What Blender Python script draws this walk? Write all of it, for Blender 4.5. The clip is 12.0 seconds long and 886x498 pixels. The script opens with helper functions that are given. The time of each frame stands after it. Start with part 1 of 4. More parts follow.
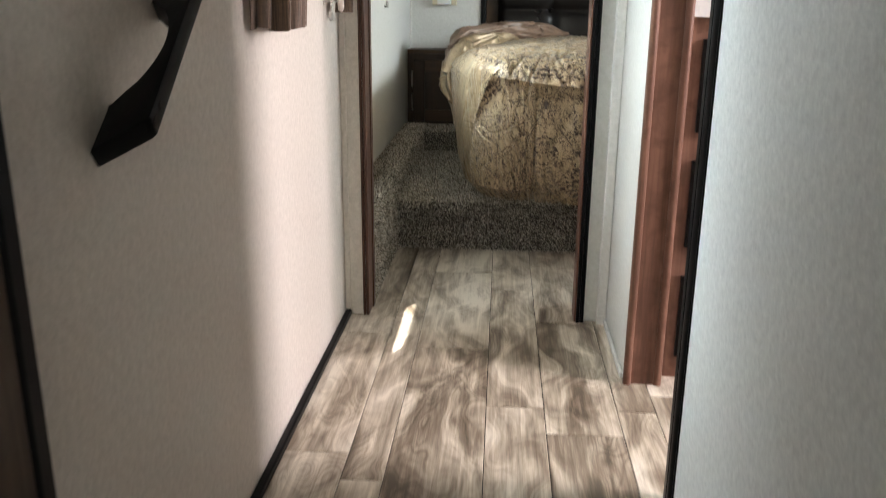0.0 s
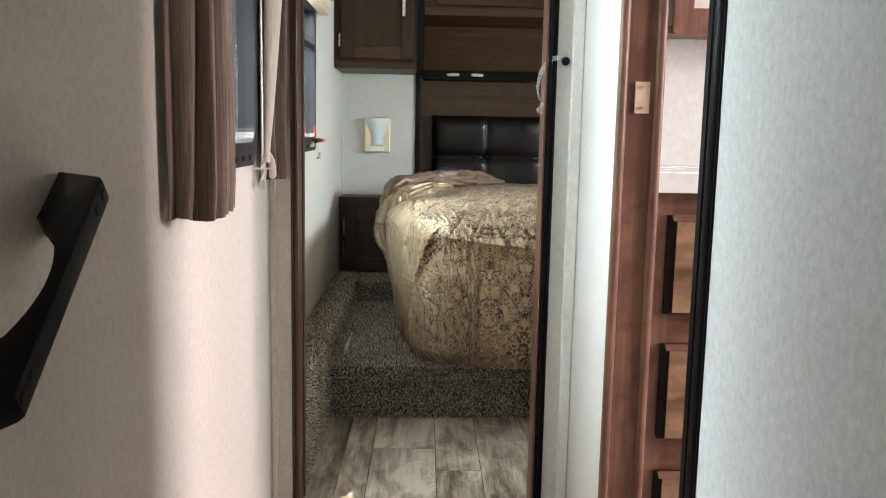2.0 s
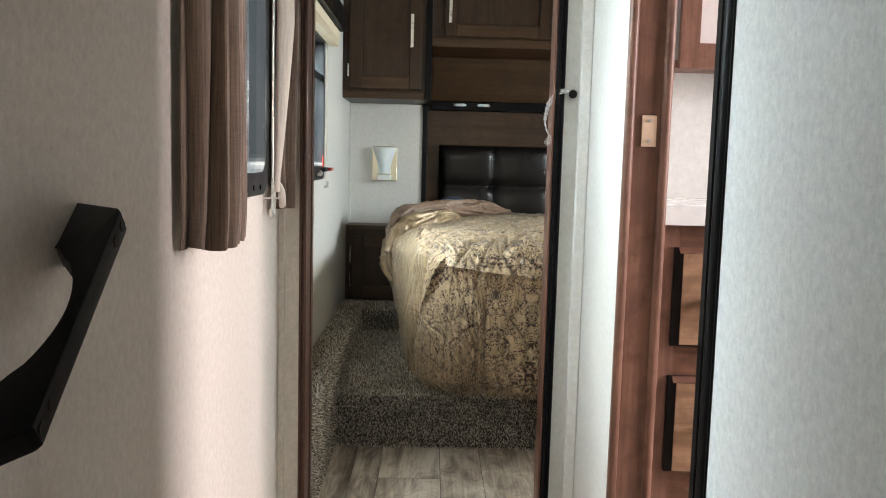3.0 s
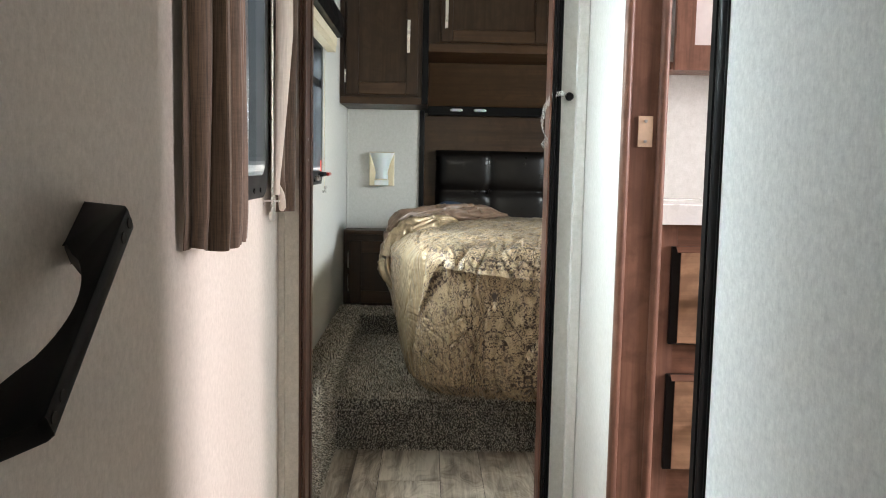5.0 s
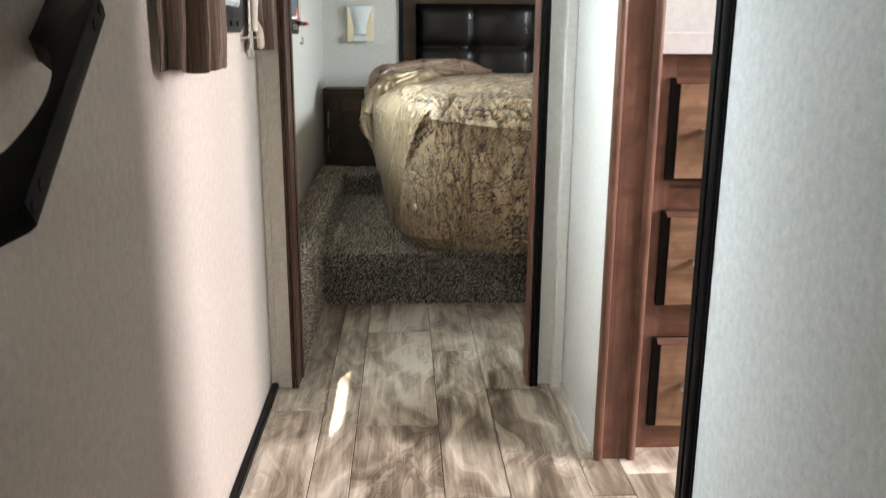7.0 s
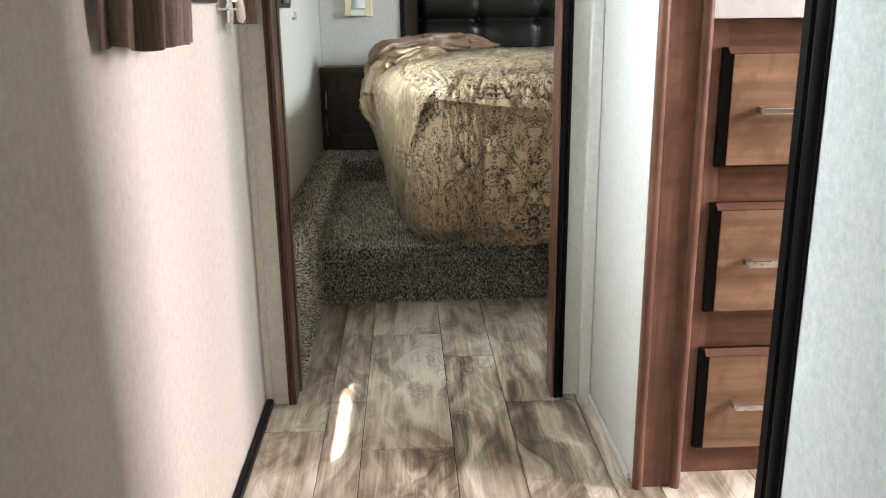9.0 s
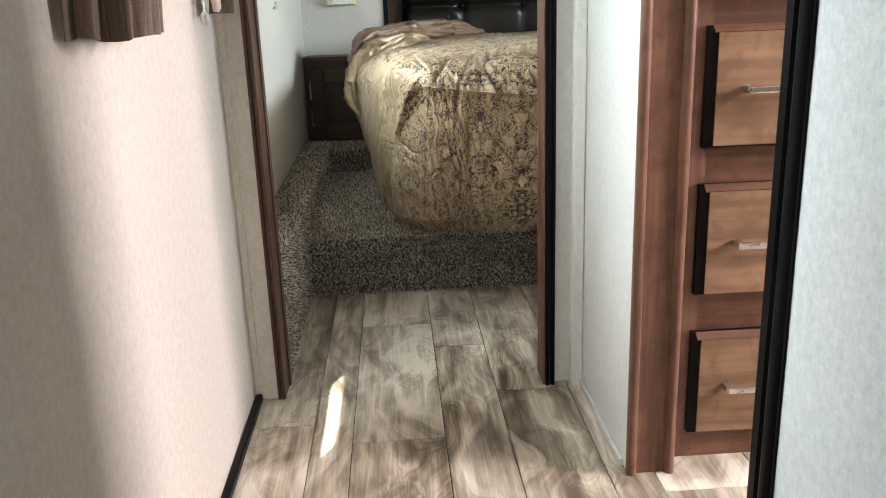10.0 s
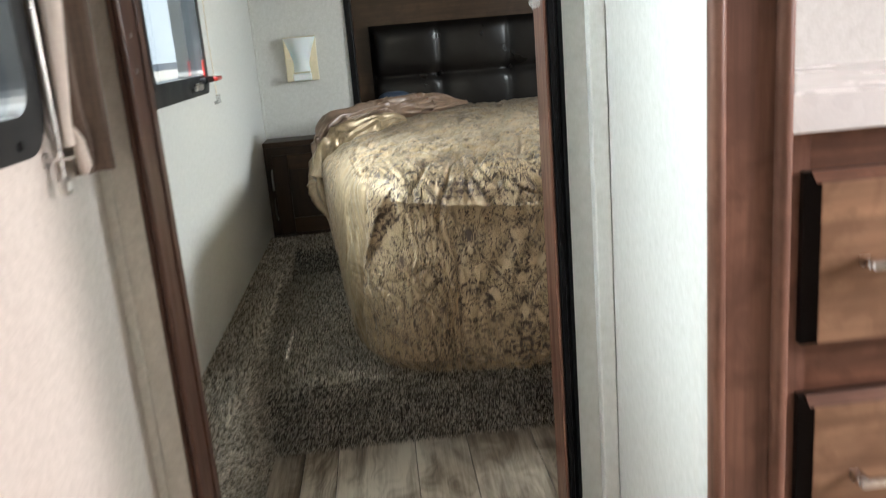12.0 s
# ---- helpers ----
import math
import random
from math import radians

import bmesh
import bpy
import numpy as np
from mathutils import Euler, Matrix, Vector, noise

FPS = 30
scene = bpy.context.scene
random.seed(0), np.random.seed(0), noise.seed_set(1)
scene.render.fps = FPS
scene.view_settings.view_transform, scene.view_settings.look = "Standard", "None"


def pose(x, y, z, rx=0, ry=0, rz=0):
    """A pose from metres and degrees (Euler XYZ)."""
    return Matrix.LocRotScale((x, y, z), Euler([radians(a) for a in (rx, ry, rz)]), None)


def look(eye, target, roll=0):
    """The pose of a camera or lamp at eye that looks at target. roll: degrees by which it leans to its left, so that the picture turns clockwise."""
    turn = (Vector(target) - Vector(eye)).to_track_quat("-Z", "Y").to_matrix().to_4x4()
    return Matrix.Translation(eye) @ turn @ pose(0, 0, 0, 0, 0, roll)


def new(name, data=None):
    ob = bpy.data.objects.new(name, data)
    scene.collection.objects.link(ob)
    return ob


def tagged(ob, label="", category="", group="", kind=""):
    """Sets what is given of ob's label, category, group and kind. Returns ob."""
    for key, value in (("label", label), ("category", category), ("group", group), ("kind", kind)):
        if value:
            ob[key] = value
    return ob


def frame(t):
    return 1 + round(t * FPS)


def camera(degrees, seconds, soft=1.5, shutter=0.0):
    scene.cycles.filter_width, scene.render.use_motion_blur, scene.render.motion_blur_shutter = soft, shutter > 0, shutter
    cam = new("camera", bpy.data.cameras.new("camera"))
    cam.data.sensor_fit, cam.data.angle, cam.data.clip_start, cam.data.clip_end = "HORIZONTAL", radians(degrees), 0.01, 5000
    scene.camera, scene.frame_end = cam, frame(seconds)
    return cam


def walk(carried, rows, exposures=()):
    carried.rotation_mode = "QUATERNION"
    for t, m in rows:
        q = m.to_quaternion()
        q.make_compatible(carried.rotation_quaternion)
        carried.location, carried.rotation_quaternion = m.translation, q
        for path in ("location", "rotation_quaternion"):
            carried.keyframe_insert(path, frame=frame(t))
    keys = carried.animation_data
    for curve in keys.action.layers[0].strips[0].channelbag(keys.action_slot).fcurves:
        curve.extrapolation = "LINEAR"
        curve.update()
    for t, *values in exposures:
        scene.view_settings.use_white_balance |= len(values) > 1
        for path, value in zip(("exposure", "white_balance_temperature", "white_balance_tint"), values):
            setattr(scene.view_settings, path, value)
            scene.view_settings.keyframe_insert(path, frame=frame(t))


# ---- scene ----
cam = camera(56.2, 12.0, soft=1.0, shutter=0.5)
PATH = [
    (0, (0.072, 0.156, 0.962), (-0.058, 2.067, 0.385), 0.5),
    (0.5, (0.108, 0.297, 0.996), (-0.067, 2.23, 0.513), 0.4),
    (1, (0.062, 0.392, 1.027), (-0.017, 2.35, 0.629), 0.6),
    (1.5, (0.025, 0.406, 1.047), (0.036, 2.379, 0.72), 0.7),
    (2, (0.012, 0.404, 1.053), (0.055, 2.383, 0.769), 1.1),
    (2.5, (0.005, 0.403, 1.054), (0.039, 2.386, 0.798), 1.4),
    (3, (0.004, 0.393, 1.06), (0.035, 2.38, 0.842), 1.5),
    (5, (-0.002, 0.377, 1.048), (0.037, 2.366, 0.847), 1.1),
    (5.5, (-0.008, 0.378, 1.047), (0.039, 2.368, 0.849), 0.6),
    (6, (-0.009, 0.36, 1.015), (0.073, 2.342, 0.757), 0.0),
    (6.5, (-0.038, 0.377, 0.978), (0.082, 2.335, 0.588), 0.1),
    (7, (-0.029, 0.422, 0.958), (0.064, 2.357, 0.463), 0.4),
    (7.2, (-0.003, 0.459, 0.95), (0.039, 2.387, 0.421), 0.2),
    (8.8, (-0.039, 0.666, 0.94), (0.037, 2.585, 0.383), -0.3),
    (9, (-0.035, 0.683, 0.942), (0.047, 2.605, 0.395), -0.7),
    (9.5, (-0.019, 0.698, 0.934), (0.074, 2.619, 0.386), -2.1),
    (10, (-0.022, 0.706, 0.935), (0.078, 2.619, 0.362), -2.0),
    (10.5, (-0.022, 0.717, 0.936), (0.076, 2.629, 0.357), -2.2),
    (11, (-0.03, 0.747, 0.948), (0.075, 2.667, 0.4), -2.7),
    (11.5, (-0.014, 0.976, 0.973), (0.104, 2.91, 0.475), -4.3),
    (12, (0.044, 1.261, 1.072), (0.168, 3.194, 0.573), -4.8),
]
walk(cam, [(t, look(eye, target, roll)) for t, eye, target, roll in PATH], exposures=[(0, 1.3, 6420, 8), (7.2, 1.36, 6420, 8), (8.8, 1.42, 6420, 8), (10.8, 1.42, 6420, 8), (11.5, 1.52, 6420, 8), (12, 1.24, 6420, 8)])

# ---------------------------------------------------------------- light
world = bpy.data.worlds.new("sky")
scene.world = world
world.use_nodes = True
wn = world.node_tree
sky = wn.nodes.new("ShaderNodeTexSky")
sky.sky_type, sky.sun_disc = "NISHITA", False
SUN_WAY = Vector((0.165, 0.31, -1.0)).normalized()
sky.sun_elevation = math.asin(-SUN_WAY.z)
sky.sun_rotation = math.atan2(-SUN_WAY.x, -SUN_WAY.y)
wn.nodes["Background"].inputs[1].default_value = 0.12
wn.links.new(sky.outputs[0], wn.nodes["Background"].inputs[0])

sun = new("sun", bpy.data.lights.new("sun", "SUN"))
sun.data.energy, sun.data.angle, sun.data.color = 5.0, radians(0.5), (1.0, 0.95, 0.86)
sun.matrix_world = look((-4, 0, 12), Vector((-4, 0, 12)) + SUN_WAY)


def area_lamp(name, at, target, width, height, watts, colour, spread=180):
    lamp = new(name, bpy.data.lights.new(name, "AREA"))
    lamp.data.shape, lamp.data.size, lamp.data.size_y = "RECTANGLE", width, height
    lamp.data.energy, lamp.data.color = watts, colour
    lamp.data.spread = radians(spread)
    lamp.matrix_world = look(at, target)
    return lamp


area_lamp("daylight_kitchen", (3.30, 1.42, 1.62), (0, 1.75, 0.45), 0.90, 1.15, 106, (1.0, 0.905, 0.925))
area_lamp("daylight_hall", (-0.80, 2.12, 1.58), (0.45, 1.70, 1.32), 1.00, 0.50, 11.5, (0.88, 0.97, 0.98))
area_lamp("daylight_bedroom_a", (-1.15, 2.95, 1.95), (0.25, 3.70, 0.60), 1.4, 0.7, 38, (0.86, 0.96, 1.0), 120)
# added fill that brightens the bed front; no known source stands there
area_lamp("daylight_rear", (0.0, -2.32, 1.50), (0.0, 0.0, 1.35), 0.62, 0.65, 8.0, (1.0, 0.95, 0.80))
area_lamp("daylight_bedroom_b", (1.80, 3.55, 1.45), (0, 3.60, 0.95), 0.70, 0.55, 32, (0.90, 0.97, 1.0))

# ---------------------------------------------------------------- materials


class Mat:
    """A node material on a Principled shader, in metres of the place."""

    def __init__(self, name, rough=0.5, metal=0.0):
        self.m = bpy.data.materials.new(name)
        self.m.use_nodes = True
        self.t = self.m.node_tree
        self.b = self.t.nodes["Principled BSDF"]
        self.b.inputs["Roughness"].default_value = rough
        self.b.inputs["Metallic"].default_value = metal
        self.g = None

    def n(self, kind, **inputs):
        node = self.t.nodes.new(kind)
        for k, v in inputs.items():
            self.put(node, k.replace("_", " "), v)
        return node

    def put(self, node, socket, v):
        sock = node.inputs[int(socket[1:])] if socket[0] == "i" and socket[1:].isdigit() else node.inputs[socket]
        if isinstance(v, bpy.types.NodeSocket):
            self.t.links.new(v, sock)
        else:
            sock.default_value = v

    def pos(self, scale=(1, 1, 1), shift=None):
        if self.g is None:
            self.g = self.n("ShaderNodeNewGeometry")
        mp = self.n("ShaderNodeMapping", Vector=self.g.outputs["Position"], Scale=scale)
        if shift is not None:
            self.put(mp, "Location", shift)
        return mp.outputs[0]

    def noise(self, vec, scale, detail=4.0, rough=0.55, distort=0.0):
        return self.n("ShaderNodeTexNoise", Vector=vec, Scale=scale, Detail=detail, Roughness=rough, Distortion=distort).outputs[0]

    def ramp(self, fac, *stops):
        node = self.n("ShaderNodeValToRGB", Fac=fac)
        e = node.color_ramp.elements
        while len(e) < len(stops):
            e.new(0.5)
        for k, (p, c) in zip(e, stops):
            k.position = p
            k.color = (*c, 1) if not isinstance(c, (int, float)) else (c, c, c, 1)
        return node.outputs[0]

    def mix(self, fac, a, b, how="MIX"):
        node = self.n("ShaderNodeMix")
        node.data_type, node.blend_type = "RGBA", how
        for k, v in ((0, fac), (6, a), (7, b)):
            if isinstance(v, bpy.types.NodeSocket):
                self.t.links.new(v, node.inputs[k])
            elif k == 0:
                node.inputs[k].default_value = v
            else:
                node.inputs[k].default_value = (*v, 1)
        return node.outputs[2]

    def math(self, op, a, b=0.0):
        node = self.n("ShaderNodeMath")
        node.operation = op
        self.put(node, "i0", a)
        self.put(node, "i1", b)
        return node.outputs[0]

    def colour(self, c):
        self.put(self.b, "Base Color", c if isinstance(c, bpy.types.NodeSocket) else (*c, 1))
        return self

    def rough(self, r):
        self.put(self.b, "Roughness", r)
        return self

    def bump(self, height, strength=0.3, dist=0.002):
        node = self.n("ShaderNodeBump", Height=height, Strength=strength, Distance=dist)
        self.put(self.b, "Normal", node.outputs[0])
        return self


def wallboard(name, base, deep, amount=0.5):
    """Vinyl-faced wallboard with a linen print: fine upright threads over soft blotches."""
    m = Mat(name, 0.62)
    threads = m.noise(m.pos((360, 360, 130)), 1.0, 3, 0.7)
    cross = m.noise(m.pos((90, 90, 330)), 1.0, 2, 0.6)
    blot = m.noise(m.pos((75, 75, 62)), 1.0, 4, 0.65)
    big = m.noise(m.pos((2.2, 2.2, 1.4)), 1.0, 2, 0.5)
    f = m.math("ADD", m.math("MULTIPLY", threads, 0.32), m.math("ADD", m.math("MULTIPLY", cross, 0.18), m.math("MULTIPLY", blot, 0.5)))
    f = m.ramp(f, (0.36, 0.0), (0.63, 1.0))
    c = m.mix(f, deep, base)
    c = m.mix(m.math("MULTIPLY", big, 0.12), c, tuple(0.8 * v for v in base))
    m.colour(c).bump(f, 0.12 * amount, 0.0008)
    return m.m


def wood(name, light, dark, axis=2, rough=0.42, grain=1.0, coat=0.06):
    """Stained timber or wood print with its grain along one axis."""
    m = Mat(name, rough)
    sc = [70 * grain] * 3
    sc[axis] = 3.2 * grain
    s2 = [14 * grain] * 3
    s2[axis] = 1.1 * grain
    info = m.n("ShaderNodeObjectInfo")
    shift = m.n("ShaderNodeVectorMath", i0=m.pos(tuple(sc)))
    m.put(shift, "i1", info.outputs["Location"])
    fine = m.noise(shift.outputs[0], 1.0, 5, 0.65, 0.4)
    broad = m.noise(m.pos(tuple(s2)), 1.0, 3, 0.6, 1.2)
    knots = m.noise(m.pos((5, 5, 5)), 1.0, 3, 0.5)
    f = m.math("ADD", m.math("MULTIPLY", fine, 0.5), m.math("MULTIPLY", broad, 0.5))
    c = m.mix(m.ramp(f, (0.33, 0.0), (0.66, 1.0)), dark, light)
    c = m.mix(m.ramp(knots, (0.60, 0.0), (0.78, 0.45)), c, tuple(0.5 * v for v in dark))
    cloudy = m.noise(m.pos((17, 17, 17)), 1.0, 4, 0.6, 0.5)
    c = m.mix(m.ramp(cloudy, (0.44, 0.0), (0.62, 0.55)), c, tuple(1.1 * v for v in dark))
    m.colour(c).rough(m.ramp(fine, (0.3, rough + 0.1), (0.7, rough - 0.06)))
    m.bump(fine, 0.12, 0.0006)
    m.b.inputs["Specular IOR Level"].default_value = 0.28
    m.b.inputs["Coat Weight"].default_value = coat
    m.b.inputs["Coat Roughness"].default_value = 0.25
    return m.m


def plain(name, c, rough=0.5, metal=0.0, speck=0.08, scale=60, bump=0.05):
    m = Mat(name, rough, metal)
    f = m.noise(m.pos(), scale, 4, 0.6)
    m.colour(m.mix(m.ramp(f, (0.35, 0.0), (0.7, 1.0)), tuple(v * (1 - speck) for v in c), tuple(min(1, v * (1 + speck)) for v in c)))
    m.rough(m.ramp(m.noise(m.pos(), 9, 3), (0.3, max(0.03, rough - 0.07)), (0.7, min(1, rough + 0.08))))
    m.bump(f, bump, 0.0006)
    return m.m


WALL = wallboard("linen_wallboard", (0.640, 0.575, 0.515), (0.480, 0.425, 0.374))
WALL_TRIM = wallboard("linen_trim", (0.74, 0.69, 0.62), (0.56, 0.52, 0.46))
WALL_COOL = wallboard("linen_wallboard_pale", (0.68, 0.675, 0.645), (0.56, 0.555, 0.52))
WALL_GREY = wallboard("linen_wallboard_grey", (0.76, 0.78, 0.77), (0.54, 0.56, 0.56), 0.8)
CEIL = plain("ceiling_white", (0.60, 0.58, 0.55), 0.7)
CHERRY = wood("cherry_upright", (0.260, 0.130, 0.088), (0.092, 0.042, 0.028))
CHERRY_X = wood("cherry_level", (0.250, 0.118, 0.072), (0.092, 0.042, 0.026), axis=0)
MAPLE = wood("drawer_face_wood", (0.41, 0.240, 0.142), (0.150, 0.082, 0.046), axis=0, grain=0.6, rough=0.42)
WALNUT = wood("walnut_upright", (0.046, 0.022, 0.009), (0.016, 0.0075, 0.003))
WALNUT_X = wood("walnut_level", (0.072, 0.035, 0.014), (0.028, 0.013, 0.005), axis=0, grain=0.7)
CASING = wood("dark_casing_wood", (0.115, 0.055, 0.036), (0.052, 0.024, 0.016))
BLACK = plain("black_trim", (0.004, 0.004, 0.0045), 0.38)
BLACK_MATT = plain("black_plastic", (0.0045, 0.0045, 0.005), 0.45, scale=400, bump=0.2)
FRAME = plain("window_frame_black", (0.016, 0.017, 0.018), 0.42)
FRAME.node_tree.nodes["Principled BSDF"].inputs["Specular IOR Level"].default_value = 0.3
for mt in (BLACK_MATT, BLACK):
    mt.node_tree.nodes["Principled BSDF"].inputs["Specular IOR Level"].default_value = 0.10
EDGE_DARK = plain("near_black_edge", (0.006, 0.004, 0.003), 0.45)
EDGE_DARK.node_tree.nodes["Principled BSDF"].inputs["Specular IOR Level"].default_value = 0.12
WHITE = plain("white_laminate", (0.80, 0.79, 0.77), 0.25, scale=200, speck=0.03)
NICKEL = plain("satin_nickel", (0.66, 0.64, 0.61), 0.28, 1.0, 0.03)
BRASS = plain("pale_brass", (0.62, 0.57, 0.43), 0.36, 1.0, 0.05)
TAN = plain("tan_plate", (0.62, 0.45, 0.32), 0.45)
CREAM = plain("cream_shade", (0.70, 0.62, 0.46), 0.6)
SCREW = plain("screw_steel", (0.45, 0.45, 0.45), 0.35, 1.0)
RED = plain("red_plastic", (0.36, 0.022, 0.016), 0.35)
GROUND = plain("gravel_ground", (0.34, 0.32, 0.29), 0.9, 0, 0.3, 12)
# backdrop glows by itself, in place of daylight seen through the panes
GLOW_BACKDROP = bpy.data.materials.new("glowing_backdrop")
GLOW_BACKDROP.use_nodes = True
GLOW_BACKDROP.node_tree.nodes["Principled BSDF"].inputs["Base Color"].default_value = (0.10, 0.115, 0.13, 1)
GLOW_BACKDROP.node_tree.nodes["Principled BSDF"].inputs["Emission Color"].default_value = (0.86, 0.94, 1.0, 1)
GLOW_BACKDROP.node_tree.nodes["Principled BSDF"].inputs["Emission Strength"].default_value = 0.50
NAVY = plain("navy_cloth", (0.03, 0.05, 0.09), 0.8)


def glass(name, c=(0.9, 0.95, 0.97), rough=0.0):
    m = Mat(name, rough)
    m.b.inputs["Transmission Weight"].default_value = 1.0
    m.b.inputs["IOR"].default_value = 1.16
    m.colour(c)
    return m.m


GLASS = glass("window_glass", (0.86, 0.91, 0.94))
CLEAR = glass("clear_vinyl", (0.97, 0.97, 0.95), 0.10)
CLEAR.node_tree.nodes["Principled BSDF"].inputs["Transmission Weight"].default_value = 0.78
FROST = plain("frosted_glass", (0.66, 0.60, 0.58), 0.25, 0, 0.03)


def lamp_glass():
    m = Mat("frosted_lamp_glass", 0.3)
    m.colour((0.80, 0.81, 0.80))
    m.b.inputs["Subsurface Weight"].default_value = 0.2
    return m.m


LAMP_GLASS = lamp_glass()


def curtain_cloth(name, c, deep):
    m = Mat(name, 0.75)
    th = m.noise(m.pos((330, 330, 9)), 1.0, 4, 0.75)
    cr = m.noise(m.pos((40, 40, 500)), 1.0, 2, 0.6)
    f = m.math("ADD", m.math("MULTIPLY", th, 0.82), m.math("MULTIPLY", cr, 0.18))
    m.colour(m.mix(m.ramp(f, (0.35, 0.0), (0.65, 1.0)), deep, c)).bump(f, 0.3, 0.001)
    m.b.inputs["Sheen Weight"].default_value = 0.25
    return m.m


CURTAIN = curtain_cloth("brown_curtain_cloth", (0.185, 0.115, 0.078), (0.052, 0.032, 0.021))
LINING = curtain_cloth("cream_curtain_lining", (0.72, 0.62, 0.54), (0.55, 0.46, 0.39))


def carpet_mat():
    m = Mat("speckled_carpet", 0.95)
    gi = m.n("ShaderNodeNewGeometry")
    r = gi.outputs["Random Per Island"]
    c = m.ramp(r, (0.0, (0.045, 0.036, 0.026)), (0.32, (0.11, 0.092, 0.070)), (0.38, (0.36, 0.31, 0.235)), (0.64, (0.52, 0.455, 0.355)), (0.72, (0.86, 0.79, 0.67)))
    trod = m.noise(m.pos(), 9, 3)
    m.colour(m.mix(m.ramp(trod, (0.42, 0.0), (0.66, 0.35)), c, (0.17, 0.14, 0.10)))
    m.b.inputs["Sheen Weight"].default_value = 0.2
    return m.m


CARPET = carpet_mat()
CARPET_BACK = plain("carpet_backing", (0.07, 0.06, 0.05), 0.95, 0, 0.4, 300, 0.4)


def leather_mat():
    m = Mat("dark_brown_leather", 0.33)
    f = m.noise(m.pos(), 160, 4, 0.6)
    v = m.n("ShaderNodeTexVoronoi", Vector=m.pos(), Scale=330.0).outputs[0]
    m.colour(m.mix(f, (0.0050, 0.0040, 0.0036), (0.0075, 0.0060, 0.0055)))
    m.rough(m.ramp(m.noise(m.pos(), 9, 2), (0.3, 0.27), (0.7, 0.31)))
    m.b.inputs["Specular IOR Level"].default_value = 0.26
    m.bump(m.math("ADD", m.math("MULTIPLY", v, 0.6), f), 0.05, 0.0005)
    return m.m


LEATHER = leather_mat()


def damask(name):
    """Woven satin comforter: mirrored scrolls of gold on brown."""
    m = Mat(name, 0.36)
    uv = m.n("ShaderNodeUVMap").outputs[0]
    sep = m.n("ShaderNodeSeparateXYZ", Vector=uv)
    across = m.math("PINGPONG", m.math("ADD", sep.outputs[0], 5.015), 0.125)
    drop = m.math("ADD", sep.outputs[1], 5.08)
    com = m.n("ShaderNodeCombineXYZ", X=across, Y=sep.outputs[1], Z=0.0).outputs[0]
    # ogee bands: two pale lines that swing out and in up the cloth
    swing = m.math("MULTIPLY", m.math("SINE", m.math("MULTIPLY", drop, 17.5)), 0.048)
    gap = m.math("ABSOLUTE", m.math("SUBTRACT", m.math("SUBTRACT", across, 0.0625), swing))
    gap = m.math("ADD", gap, m.math("MULTIPLY", m.math("SUBTRACT", m.noise(com, 40, 2), 0.5), 0.030))
    bands = m.ramp(m.math("MULTIPLY", gap, 100.0), (0.10, 0.0), (0.16, 1.0), (0.34, 1.0), (0.40, 0.0), (0.55, 0.0), (0.60, 1.0))
    within = m.ramp(m.math("MULTIPLY", gap, 100.0), (0.55, 0.8), (0.75, 0.0))
    # leaves and petals between the bands
    leaf = m.ramp(m.noise(com, 85, 2, 0.5, 0.9), (0.475, 0.0), (0.50, 1.0))
    small = m.ramp(m.noise(com, 170, 2, 0.5, 0.8), (0.47, 0.0), (0.53, 1.0))
    petals = m.n("ShaderNodeTexVoronoi", Vector=com, Scale=42.0)
    rose = m.ramp(m.math("PINGPONG", m.math("MULTIPLY", petals.outputs[0], 3.4), 0.5), (0.12, 0.0), (0.22, 1.0))
    zone = m.ramp(m.noise(com, 11, 2, 0.5, 0.4), (0.44, 0.0), (0.50, 1.0))
    solid = m.ramp(m.noise(com, 26, 2, 0.5, 0.6), (0.555, 0.0), (0.58, 1.0))
    fill = m.mix(zone, m.math("MULTIPLY", leaf, m.math("ADD", m.math("MULTIPLY", small, 0.6), 0.4)), m.math("MAXIMUM", m.math("MULTIPLY", rose, leaf), small))
    f = m.mix(within, m.math("MAXIMUM", fill, solid), bands)
    worn = m.ramp(m.noise(m.pos((7, 7, 5)), 1.0, 3, 0.6, 0.6), (0.36, 0.60), (0.48, 1.0))
    f = m.math("ADD", m.math("MULTIPLY", f, worn), m.math("MULTIPLY", m.math("SUBTRACT", 1.0, worn), 0.62))
    thread = m.noise(m.pos((900, 900, 900)), 1.0, 2)
    f = m.math("MULTIPLY", f, m.ramp(thread, (0.3, 0.75), (0.6, 1.0)))
    c = m.mix(f, (0.052, 0.028, 0.015), (0.530, 0.398, 0.245))
    m.colour(c).rough(m.ramp(f, (0.0, 0.38), (1.0, 0.27)))
    m.put(m.b, "Metallic", m.math("MULTIPLY", f, 0.5))
    crease = m.ramp(m.math("ABSOLUTE", m.math("SUBTRACT", m.noise(m.pos((15, 12, 6)), 1.0, 2, 0.5, 0.8), 0.5)), (0.0, 1.0), (0.06, 0.0))
    folds = m.math("ADD", m.math("MULTIPLY", m.noise(m.pos((26, 20, 12)), 1.0, 3, 0.55), 2.2), m.math("MULTIPLY", crease, 0.9))
    m.bump(m.math("ADD", m.math("MULTIPLY", f, 0.4), m.math("ADD", folds, m.noise(m.pos((60, 14, 14)), 1.0, 4, 0.6))), 0.75, 0.0035)
    m.b.inputs["Sheen Weight"].default_value = 0.05
    m.b.inputs["Specular IOR Level"].default_value = 0.6
    return m.m


DAMASK = damask("gold_damask_satin")
SATIN = plain("brown_satin", (0.20, 0.132, 0.092), 0.33, 0, 0.2, 30, 0.2)


